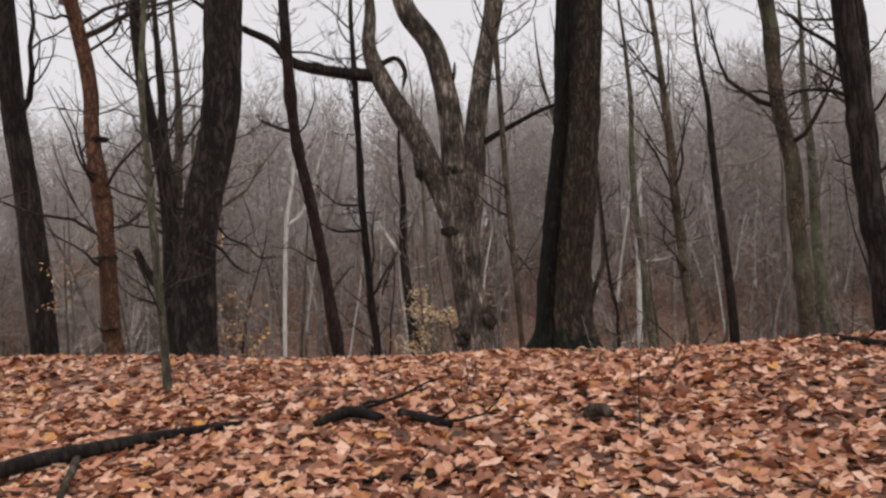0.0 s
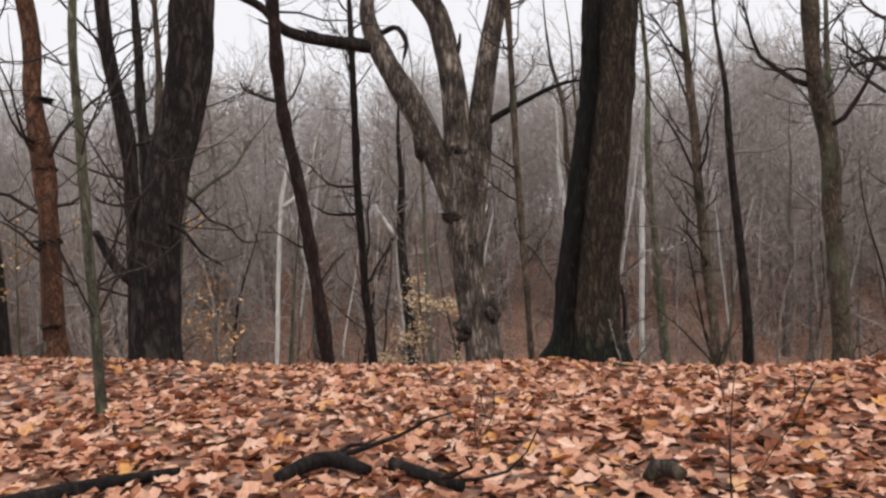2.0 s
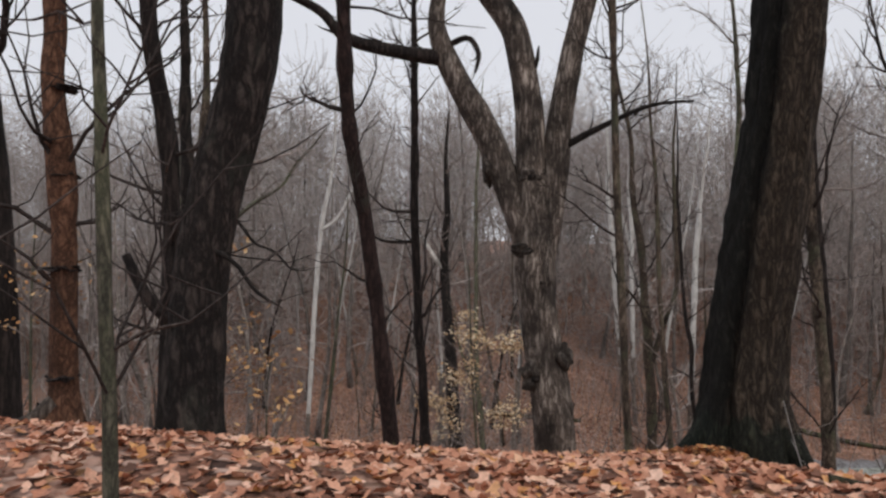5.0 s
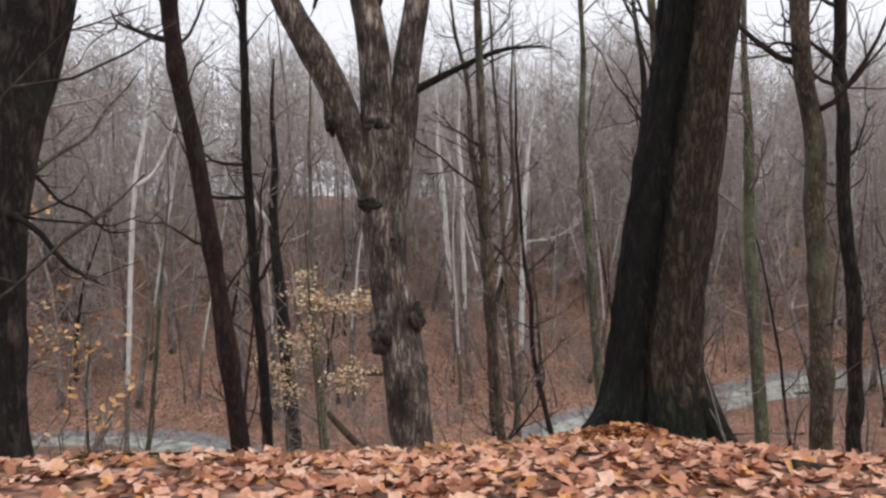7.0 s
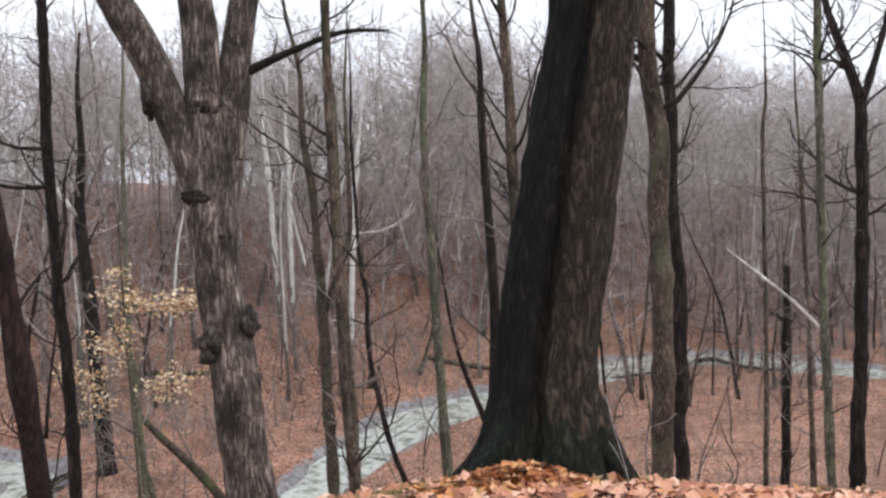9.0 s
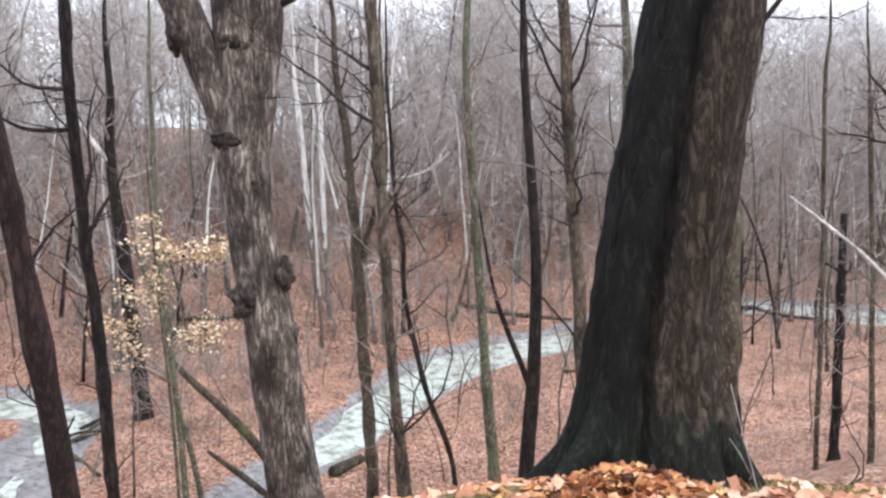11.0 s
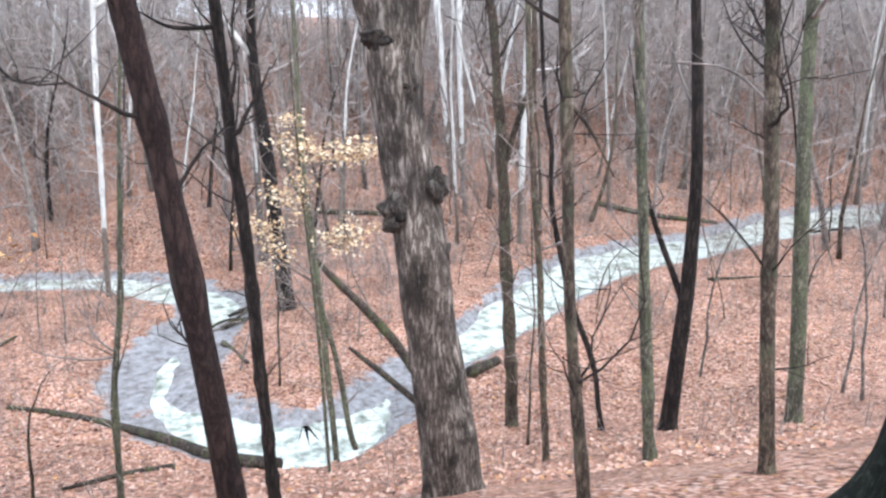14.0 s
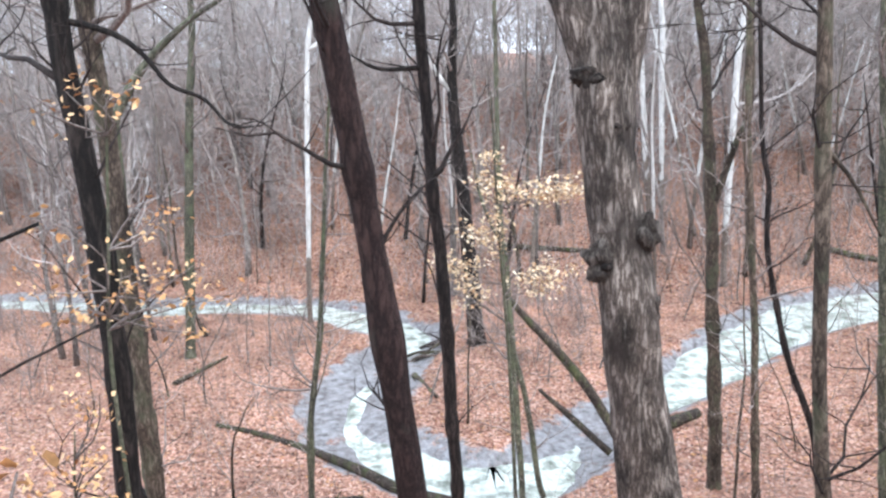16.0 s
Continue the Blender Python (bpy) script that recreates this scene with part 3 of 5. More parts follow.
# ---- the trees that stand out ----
oak = tree("oak_tree", "massive old oak with ridged bark, black along one side", 
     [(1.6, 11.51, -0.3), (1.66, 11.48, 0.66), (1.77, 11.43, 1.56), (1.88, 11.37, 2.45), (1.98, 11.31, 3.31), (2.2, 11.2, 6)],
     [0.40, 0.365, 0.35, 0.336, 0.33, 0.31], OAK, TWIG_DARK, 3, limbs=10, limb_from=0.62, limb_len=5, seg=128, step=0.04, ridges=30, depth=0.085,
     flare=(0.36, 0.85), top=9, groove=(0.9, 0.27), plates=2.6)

snag = tree("snag", "weathered grey dead tree with knots, burls and broken limbs",
     [(1.35, 22.05, -6.3), (1.09, 22.11, -3.85), (0.98, 22.12, -2.78), (0.89, 22.14, -1.74), (0.76, 22.16, -0.73), (0.63, 22.18, 0.25), (0.53, 22.19, 1.20), (0.48, 22.2, 2.1),
      (0.44, 22.22, 3.79), (0.41, 22.22, 5.13), (0.09, 22.23, 6.75), (-0.55, 22.24, 7.84)],
     [0.56, 0.47, 0.43, 0.43, 0.42, 0.43, 0.44, 0.45, 0.36, 0.33, 0.3, 0.28], BARK_SNAG, TWIG_DARK, 5, limbs=4, limb_from=0.85, limb_len=3, seg=64, step=0.05,
     ridges=22, depth=0.09, flare=(0.5, 0.3), top=3, lobes=0.1,
     forks=[([(0.35, 22.23, 1.9), (0.13, 22.23, 2.72), (-0.46, 22.24, 4.33), (-1.26, 22.22, 5.82), (-1.66, 22.20, 6.90), (-1.58, 22.20, 7.85)], [0.3, 0.32, 0.32, 0.28, 0.2, 0.16]),
            ([(0.72, 22.2, 1.6), (0.85, 22.2, 2.5), (1.00, 22.19, 3.78), (1.11, 22.18, 4.71), (1.41, 22.16, 6.44), (1.73, 22.13, 7.76)], [0.26, 0.28, 0.28, 0.28, 0.26, 0.25])])

tree("leaning_tree", "slim dark red-barked tree leaning over the slope",
     [(-1.98, 15.81, -2.3), (-2.05, 15.80, -1.45), (-2.18, 15.78, -0.07), (-2.28, 15.77, 0.85), (-2.36, 15.76, 1.54), (-2.48, 15.70, 2.52), (-2.67, 15.6, 3.6), (-2.74, 15.55, 5.4)],
     [0.15, 0.138, 0.122, 0.12, 0.126, 0.12, 0.12, 0.115], BARK_RED, TWIG_DARK, 11, limbs=7, limb_from=0.45, limb_len=1.8, seg=32, step=0.05, ridges=12, depth=0.06, top=7)
tree("tree", "thin straight dark tree on the slope",
     [(-1.95, 24.72, -7.6), (-2.03, 24.71, -6.37), (-2.15, 24.71, -2.45), (-2.24, 24.71, -0.26), (-2.34, 24.70, 1.81), (-2.36, 24.69, 6.4)],
     [0.15, 0.14, 0.135, 0.13, 0.125, 0.1], BARK_DARK, TWIG_DARK, 12, limbs=12, limb_from=0.42, limb_len=2.2, top=6)
tree("tree", "black-barked tree beside the creek bend",
     [(-1.72, 52.63, -13.0), (-2.00, 52.62, -7.47), (-2.28, 52.62, -2.89), (-2.56, 52.61, 1.50)],
     [0.5, 0.4, 0.33, 0.27], BARK_BLACK, TWIG, 13, limbs=12, limb_from=0.5, limb_len=3.5, top=9)
tree("tree", "young forked tree with brown bark by the creek",
     [(6.10, 34.90, -12.16), (5.98, 34.93, -7.31), (5.78, 34.98, -2.29), (5.68, 35.01, -0.39), (5.59, 35.03, 1.47), (5.23, 35.12, 4.15)],
     [0.25, 0.22, 0.21, 0.18, 0.16, 0.13], BARK_BROWN, TWIG_DARK, 14, limbs=10, limb_from=0.55, limb_len=3, top=7,
     forks=[([(5.83, 34.97, -2.40), (6.41, 34.81, -0.39), (6.76, 34.70, 0.73), (6.72, 34.71, 4.14)], [0.13, 0.11, 0.1, 0.08])])
tree("tree", "slender brown tree on the slope", [(5.25, 28.37, -9.77), (5.06, 28.43, -5.14), (4.88, 28.48, -2.06), (4.72, 28.53, 0.85), (4.67, 28.55, 3.60)],
     [0.11, 0.1, 0.094, 0.087, 0.073], BARK_BROWN, TWIG, 15, limbs=10, limb_from=0.4, limb_len=2, top=6)
tree("tree", "slender knotty tree growing on the slope", [(1.66, 16.39, -2.85), (1.50, 16.44, -0.98), (1.45, 16.45, 0.26), (1.40, 16.47, 1.44), (1.36, 16.48, 2.55), (1.3, 16.5, 5.5)],
     [0.08, 0.07, 0.068, 0.068, 0.064, 0.055], BARK_BROWN, TWIG_DARK, 16, limbs=9, limb_from=0.5, limb_len=1.4, top=5, seg=24, step=0.06, depth=0.12)
tree("tree", "straight tree with algae-green bark", [(6.56, 24.83, -7.59), (6.34, 24.93, -4.11), (6.19, 25.00, -1.49), (6.06, 25.05, 0.98), (5.95, 25.10, 3.33)],
     [0.15, 0.138, 0.126, 0.113, 0.101], BARK_GREEN, TWIG, 17, limbs=10, limb_from=0.45, limb_len=2.4, top=8)
tree("tree", "dark crooked tree with a forked foot", [(10.72, 32.01, -10.9), (11.01, 31.88, -6.72), (11.12, 31.82, -3.87), (11.08, 31.84, -1.15), (10.78, 31.99, 3.97)],
     [0.3, 0.24, 0.21, 0.18, 0.14], BARK_DARK, TWIG, 18, limbs=11, limb_from=0.4, limb_len=3, top=7,
     forks=[([(11.00, 31.88, -6.73), (10.10, 32.33, -4.11), (9.82, 32.46, -3.00)], [0.13, 0.1, 0.073])])
tree("tree", "straight brown tree below the oak", [(6.12, 19.69, -4.99), (5.99, 19.77, -2.41), (5.90, 19.83, -0.55), (5.79, 19.90, 1.22), (5.71, 19.94, 2.90)],
     [0.14, 0.131, 0.126, 0.121, 0.117], BARK_BROWN, TWIG_DARK, 19, limbs=11, limb_from=0.42, limb_len=2.4, top=9)
tree("tree", "tree with pale green bark on the lower slope", [(14.81, 31.31, -8.03), (14.58, 31.47, -3.04), (14.44, 31.57, 0.57), (14.43, 31.57, 3.99)],
     [0.25, 0.23, 0.21, 0.17], BARK_GREEN, TWIG, 20, limbs=11, limb_from=0.45, limb_len=3, top=8)
brown_tree = tree("tree", "grey-brown tree standing on the slope beside the oak", [(8.4, 18.8, -5.0), (8.33, 18.78, -3.0), (8.22, 18.75, 0.0), (8.1, 18.72, 2.0), (8.02, 18.7, 3.2), (7.85, 18.7, 4.2), (7.75, 18.7, 6.2)],
     [0.25, 0.23, 0.21, 0.2, 0.205, 0.19, 0.18], BARK_BROWN, TWIG_DARK, 21, limbs=8, limb_from=0.6, limb_len=3, top=7, seg=28, step=0.08)
tree("tree", "slim dark kinked tree on the slope", [(13.9, 25.2, -8.0), (13.75, 25.15, -5.0), (13.68, 25.1, -1.2), (13.5, 25.08, 0.7), (13.36, 25.06, 2.2), (13.27, 25.06, 4.5), (13.2, 25.06, 7.4)],
     [0.24, 0.22, 0.22, 0.21, 0.2, 0.19, 0.18], BARK_DARK, TWIG_DARK, 22, limbs=9, limb_from=0.6, limb_len=2.8, top=6, seg=28, step=0.08)
edge_tree = tree("tree", "stout dark tree standing at the crest of the slope", [(5.9, 10.9, -0.3), (5.86, 10.9, 0.6), (5.74, 10.9, 2.0), (5.6, 10.9, 3.2), (5.54, 10.9, 4.2), (5.45, 10.9, 6.0)],
     [0.21, 0.195, 0.185, 0.175, 0.165, 0.15], BARK_DARK, TWIG_DARK, 39, limbs=6, limb_from=0.6, limb_len=2.4, top=7, seg=48, step=0.05, ridges=24, depth=0.08, flare=(0.2, 0.2), plates=2.2)
tree("tree", "dark tree forking into two high stems", [(17.72, 22.51, -5.05), (17.71, 22.52, -2.21), (17.69, 22.54, 2.42), (17.63, 22.61, 4.25), (17.25, 23.04, 6.12), (17.05, 23.26, 7.06)],
     [0.21, 0.19, 0.175, 0.17, 0.121, 0.104], BARK_DARK, TWIG_DARK, 23, limbs=14, limb_from=0.55, limb_len=2.6, top=5,
     forks=[([(17.64, 22.6, 4.0), (17.84, 22.36, 5.13), (18.08, 22.08, 6.58)], [0.121, 0.104, 0.086])])
tree("oak_tree", "stout dark tree with a kinked leaning trunk", [(-3.47, 11.20, 0.1), (-3.43, 11.21, 0.75), (-3.41, 11.22, 1.12), (-3.35, 11.24, 1.72), (-3.24, 11.28, 2.33), (-3.09, 11.33, 2.94), (-2.97, 11.37, 3.55), (-2.91, 11.38, 4.17), (-2.8, 11.4, 5.5)],
     [0.3, 0.275, 0.265, 0.25, 0.255, 0.25, 0.262, 0.27, 0.26], BARK_KINK, TWIG_DARK, 24, limbs=6, limb_from=0.55, limb_len=2.5, seg=64, step=0.05, ridges=26, depth=0.09, flare=(0.22, 0.3), top=8, plates=2.6)
tree("tree", "dark tree standing behind the kinked oak", [(-4.62, 13.65, -1.2), (-4.59, 13.66, 1.02), (-4.55, 13.67, 2.57), (-4.64, 13.64, 3.34), (-4.78, 13.58, 4.11), (-4.85, 13.55, 4.87)],
     [0.14, 0.125, 0.124, 0.124, 0.116, 0.108], BARK_DARK, TWIG_DARK, 25, limbs=9, limb_from=0.4, limb_len=2, top=7, seg=24)
tree("tree", "tree with flaking orange-brown bark and a spreading root", [(-4.39, 10.68, 0.2), (-4.38, 10.68, 1.46), (-4.41, 10.67, 2.32), (-4.46, 10.64, 3.17), (-4.47, 10.64, 4.01)],
     [0.14, 0.121, 0.114, 0.111, 0.108], BARK_ORANGE, TWIG_DARK, 26, limbs=6, limb_from=0.5, limb_len=2, top=7, seg=32, step=0.05, flare=(0.15, 1.0))
tree("sapling", "slim young tree standing in the leaves", [(-2.77, 8.02, 0.1), (-2.79, 8.01, 0.81), (-2.81, 8.00, 1.28), (-2.82, 8.00, 1.85), (-2.83, 7.99, 2.43), (-2.84, 7.99, 3.19)],
     [0.05, 0.044, 0.042, 0.04, 0.038, 0.034], BARK_GREEN, TWIG_DARK, 27, limbs=6, limb_from=0.5, limb_len=1.0, top=4, seg=18, step=0.06, flare=(0.1, 0.4))
tree("tree", "dark tree at the edge of the slope", [(-7.03, 14.37, -1.4), (-7.17, 14.30, 2.24), (-7.31, 14.23, 4.22), (-7.37, 14.20, 6.19)],
     [0.26, 0.22, 0.2, 0.185], BARK_DARK, TWIG_DARK, 28, limbs=9, limb_from=0.4, limb_len=2.6, top=7)
tree("tree", "black slanting tree on the slope", [(-6.40, 19.99, -4.7), (-6.42, 19.99, -3.67), (-6.39, 20.00, -2.15), (-6.41, 19.99, -0.17), (-6.47, 19.96, 0.96), (-6.55, 19.92, 2.38), (-6.56, 19.92, 3.06)],
     [0.22, 0.2, 0.18, 0.167, 0.165, 0.16, 0.155], BARK_BLACK, TWIG_DARK, 29, limbs=9, limb_from=0.5, limb_len=2.6, top=7, seg=28)
tree("tree", "pale brown tree beside a black one", [(-6.76, 21.48, -5.5), (-6.76, 21.48, -1.82), (-6.76, 21.48, -0.05), (-6.81, 21.46, 1.22), (-6.85, 21.44, 2.43), (-6.87, 21.44, 3.20)],
     [0.16, 0.155, 0.16, 0.16, 0.15, 0.135], BARK_BROWN, TWIG, 30, limbs=8, limb_from=0.5, limb_len=2.6, top=7)
tree("tree", "green-barked tree on the creek's flat", [(-17.44, 51.68, -12.4), (-16.80, 51.92, -5.28), (-16.24, 52.12, 0.63), (-15.78, 52.28, 4.04)],
     [0.28, 0.25, 0.22, 0.187], BARK_GREEN, TWIG, 31, limbs=12, limb_from=0.4, limb_len=4, top=8)
tree("tree", "twin-stemmed sapling with green-brown bark", [(-0.22, 35.60, -12.41), (-0.40, 35.61, -7.66), (-0.60, 35.61, -4.73), (-0.74, 35.62, -2.85), (-0.73, 35.62, 0.75), (-0.72, 35.62, 4.15)],
     [0.126, 0.117, 0.108, 0.099, 0.081, 0.072], BARK_GREEN, TWIG, 32, limbs=12, limb_from=0.3, limb_len=2.4, top=5,
     forks=[([(0.5, 35.57, -12.4), (0.32, 35.57, -11.66), (-0.04, 35.59, -8.67), (-0.47, 35.61, -6.67), (-0.58, 35.61, -3.79), (-1.01, 35.62, -2.84)], [0.125, 0.117, 0.108, 0.099, 0.081, 0.063])])
tree("tree", "slender crooked dark sapling", [(8.6, 32.5, -11), (8.23, 32.68, -8.69), (7.50, 32.98, -6.39), (6.96, 33.18, -3.51), (6.89, 33.20, -1.52), (6.70, 33.27, -0.23), (6.50, 33.34, 3.63)],
     [0.11, 0.097, 0.097, 0.09, 0.083, 0.076, 0.062], BARK_DARK, TWIG_DARK, 33, limbs=8, limb_from=0.4, limb_len=1.8, top=4)
tree("tree", "broken black stump of a tree on the slope", [(22.85, 30.21, -6.5), (22.83, 30.23, -2.90), (22.82, 30.24, -0.94)], [0.18, 0.164, 0.14], BARK_BLACK, TWIG_DARK, 34, limbs=2, limb_from=0.6, limb_len=1.2, top=0)
tree("tree", "pale straight tree on the slope", [(15.1, 20.95, -5.6), (15.05, 21.00, -5.15), (14.92, 21.14, -1.79), (14.80, 21.27, 2.37), (14.72, 21.36, 6.44)], [0.125, 0.114, 0.114, 0.114, 0.1], BARK_GREEN, TWIG_DARK, 35, limbs=14, limb_from=0.45, limb_len=2.4, top=6)
tree("tree", "thin brown tree on the slope", [(17.69, 24.03, -6.4), (17.58, 24.15, -2.45), (17.42, 24.32, 1.68)], [0.085, 0.072, 0.063], BARK_BROWN, TWIG, 36, limbs=10, limb_from=0.3, limb_len=2, top=5)
tree("tree", "thin brown tree on the slope", [(19.57, 27.83, -7.2), (19.52, 27.88, -2.19), (19.42, 27.98, 3.60)], [0.09, 0.083, 0.073], BARK_BROWN, TWIG, 37, limbs=10, limb_from=0.3, limb_len=2, top=5)
tree("tree", "leaning sapling beside the mud flat", [(-6.1, 29.1, -9.8), (-5.92, 29.12, -6.80), (-5.54, 29.20, -4.40), (-5.35, 29.24, -2.66), (-5.10, 29.29, -0.14)], [0.1, 0.09, 0.08, 0.069, 0.05], BARK_GREEN, TWIG, 38, limbs=10, limb_from=0.3, limb_len=1.8, top=4)
tree("tree", "green-barked tree with wide rising limbs", [(-8.1, 24.2, -7.4), (-8.0, 24.2, -2), (-7.92, 24.25, 1.04), (-7.77, 24.32, 1.64), (-7.29, 24.51, 2.41), (-6.59, 24.77, 3.09), (-5.88, 25.00, 3.57)],
     [0.16, 0.14, 0.12, 0.1, 0.08, 0.06, 0.045], BARK_GREEN, TWIG, 51, limbs=14, limb_from=0.5, limb_len=2.6, top=3, forks=[([(-7.95, 24.25, 0.9), (-8.2, 24.3, 2.2), (-8.3, 24.4, 4)], [0.1, 0.09, 0.07])])
for k, (path, radii) in enumerate([
        ([(10.79, 67.28, -9.06), (10.34, 67.37, -3.90), (10.12, 67.41, 0.27), (9.87, 67.46, 4.10)], [0.24, 0.25, 0.25, 0.23]),
        ([(11.27, 66.15, -8.89), (11.20, 66.17, -3.04), (11.15, 66.18, 0.26), (11.19, 66.17, 4.01)], [0.18, 0.19, 0.2, 0.19]),
        ([(14.36, 61.74, -8.5), (14.65, 61.65, -0.84), (14.78, 61.61, 2.34), (14.93, 61.57, 3.72)], [0.22, 0.22, 0.22, 0.2]),
        ([(-11.9, 57.59, -11), (-11.48, 57.59, -4.12), (-11.22, 57.64, 0.18), (-10.88, 57.71, 4.02), (-10.38, 57.80, 6.50)], [0.17, 0.16, 0.16, 0.155, 0.14])]):
    tree("sycamore_tree", "tall pale sycamore with smooth white upper bark", path, radii, SYCAMORE, TWIG_PALE, 40 + k, limbs=9, limb_from=0.55, limb_len=5, top=9, seg=14, step=0.4, depth=0.02,
         group="white sycamores", forks=[] if k < 3 else [([(-10.90, 57.70, 3.70), (-9.90, 57.89, 4.46), (-8.99, 58.04, 6.15)], [0.17, 0.12, 0.1])])



def limb_on(root, name, pts, radii, mat, label="", seg=8, twig_n=0, seed=0, step=0.12):
    """A further limb, in world places, as a part of a tree."""
    line, rr = resample(np.array(pts) - np.array(root.location), radii, step)
    w = Wood()
    w.tube(line, rr, seg, bark_shape(seed, 8, 0.12))
    rg = np.random.default_rng(seed)
    for _ in range(twig_n):
        i = rg.integers(1, len(line) - 1)
        d = line[i] - line[i - 1]
        d = d / np.linalg.norm(d) + rg.normal(0, 0.6, 3)
        w.tube(wander(rg, line[i], d, rg.uniform(0.3, 0.9), 4, 0.25), np.linspace(rr[i] * 0.4, 0.004, 5), 4, cap=False)
    return part(name, w.mesh(name, mat), root, label)


def burl_on(root, at, size, mat, seed, label="grey rounded burl with a dark hollow"):
    """A swollen knot with a hollow."""
    bm = bmesh.new()
    bmesh.ops.create_icosphere(bm, subdivisions=4, radius=1.0)
    rg = np.random.default_rng(seed)
    off = rg.uniform(0, 50, 3)
    for v in bm.verts:
        n = noise.noise(Vector(v.co * 1.7) + Vector(off)) * 0.6 + noise.noise(Vector(v.co * 5) + Vector(off)) * 0.2
        v.co = v.co * (1 + n)
        v.co = Vector((v.co.x * size[0], v.co.y * size[1], v.co.z * size[2]))
    me = bpy.data.meshes.new("burl")
    bm.to_mesh(me)
    bm.free()
    me.materials.append(mat)
    me.shade_smooth()
    ob = part("burl", me, root, label)
    ob.location = Vector(at) - root.location
    return ob


def knot_on(root, at, size):
    """The dark ragged hollow in the face of a burl."""
    bm = bmesh.new()
    bmesh.ops.create_icosphere(bm, subdivisions=3, radius=1.0)
    for v in bm.verts:
        n = 1 + 0.5 * noise.noise(Vector(v.co * 2) + Vector(at) * 7)
        v.co = Vector((v.co.x * n * size, v.co.y * 0.06, v.co.z * n * size * 0.8))
    me = bpy.data.meshes.new("hollow")
    bm.to_mesh(me)
    bm.free()
    me.materials.append(BARK_BLACK)
    me.shade_smooth()
    part("hollow", me, root, "black rotten hollow").location = Vector(at) - root.location


things = {ob["label"]: ob for ob in scene.objects if "label" in ob and ob.parent is None}

limb_on(brown_tree, "limb", [(7.85, 18.65, 4.35), (7.5, 18.5, 4.5), (7.1, 18.4, 4.5), (6.85, 18.35, 4.3)], [0.05, 0.035, 0.025, 0.008], BARK_BLACK, "thin dark side limb", 8, 4, 41)
limb_on(edge_tree, "limb", [(5.6, 10.9, 3.05), (5.3, 10.85, 3.18), (4.85, 10.8, 3.2), (4.6, 10.8, 3.1)], [0.035, 0.03, 0.022, 0.006], BARK_BLACK, "thin dark side limb", 8, 4, 42)
limb_on(edge_tree, "limb", [(5.58, 10.9, 3.5), (5.3, 10.85, 3.8), (4.9, 10.8, 4.05), (4.6, 10.8, 4.4)], [0.04, 0.03, 0.022, 0.006], BARK_BLACK, "thin rising side limb", 8, 4, 43)
limb_on(oak, "root", [(1.46, 11.42, 0.4), (1.3, 11.38, 0.06), (1.12, 11.36, -0.12), (0.85, 11.34, -0.33)], [0.18, 0.15, 0.11, 0.05], OAK, "mossy spreading root", 20, 0, 44, 0.04)
limb_on(oak, "root", [(1.75, 11.38, 0.45), (1.88, 11.27, 0.08), (2.0, 11.17, -0.16), (2.15, 11.06, -0.36)], [0.2, 0.17, 0.12, 0.06], OAK, "mossy spreading root", 20, 0, 45, 0.04)

orange = things["tree with flaking orange-brown bark and a spreading root"]
for z, wide in ((0.62, 0.125), (1.55, 0.14), (2.35, 0.125), (3.1, 0.12)):
    burl_on(orange, (-4.39, 10.66, z), (wide, wide, 0.035), BARK_DARK, 60 + int(z * 10), "dark collar where the bark has flaked off")
limb_on(orange, "root", [(-4.42, 10.62, 0.42), (-4.62, 10.55, 0.27), (-4.9, 10.5, 0.21), (-5.3, 10.45, 0.17)], [0.09, 0.06, 0.045, 0.02], BARK_SNAG, "pale bare root", 10, 0, 46, 0.05)

stump = tagged(new("stump"), "black rotten stump with a splintered top behind the flaking tree", "stump")
stump.location = (-5.5, 12.3, ground_z(-5.5, 12.3))
limb_on(stump, "stem", [(-5.5, 12.3, stump.location.z - 0.1), (-5.5, 12.3, stump.location.z + 0.2), (-5.47, 12.3, stump.location.z + 0.45), (-5.4, 12.28, stump.location.z + 0.62)], [0.36, 0.26, 0.22, 0.1], BARK_BLACK, "", 18, 0, 47, 0.05)
for dx, dz, r in ((-0.14, 0.7, 0.05), (0.1, 0.6, 0.05), (0.02, 0.85, 0.045)):
    limb_on(stump, "splinter", [(-5.47 + dx, 12.25, stump.location.z + 0.3), (-5.47 + dx * 1.2, 12.23, stump.location.z + dz * 0.8), (-5.47 + dx * 1.7, 12.2, stump.location.z + dz)], [r * 1.5, r, 0.01], BARK_BLACK, "", 7, 0, 48, 0.06)

# the dead tree's burls, holes and crooked arms
limb_on(snag, "limb", [(-1.5, 22.2, 6.2), (-2.46, 22.13, 6.33), (-3.65, 21.96, 6.61), (-4.23, 21.85, 7.19), (-4.93, 21.69, 7.55), (-5.6, 21.5, 7.9), (-6.5, 21.4, 8.6)],
        [0.19, 0.16, 0.14, 0.11, 0.09, 0.07, 0.03], BARK_DARK, "long crooked dark limb", 12, 14, 3)
limb_on(snag, "limb", [(1.1, 22.15, 4.1), (1.24, 22.1, 4.2), (2.05, 22.05, 4.61), (3.07, 21.93, 5.03), (4.0, 21.8, 5.1)], [0.13, 0.1, 0.067, 0.047, 0.02], BARK_BLACK, "black broken side limb", 10, 9, 4)
limb_on(snag, "limb", [(-1.4, 22.2, 6.5), (-0.95, 22.0, 6.6), (-0.72, 21.9, 6.2), (-0.8, 21.9, 5.8)], [0.08, 0.07, 0.06, 0.03], BARK_DARK, "hooked stub", 8, 2, 5)
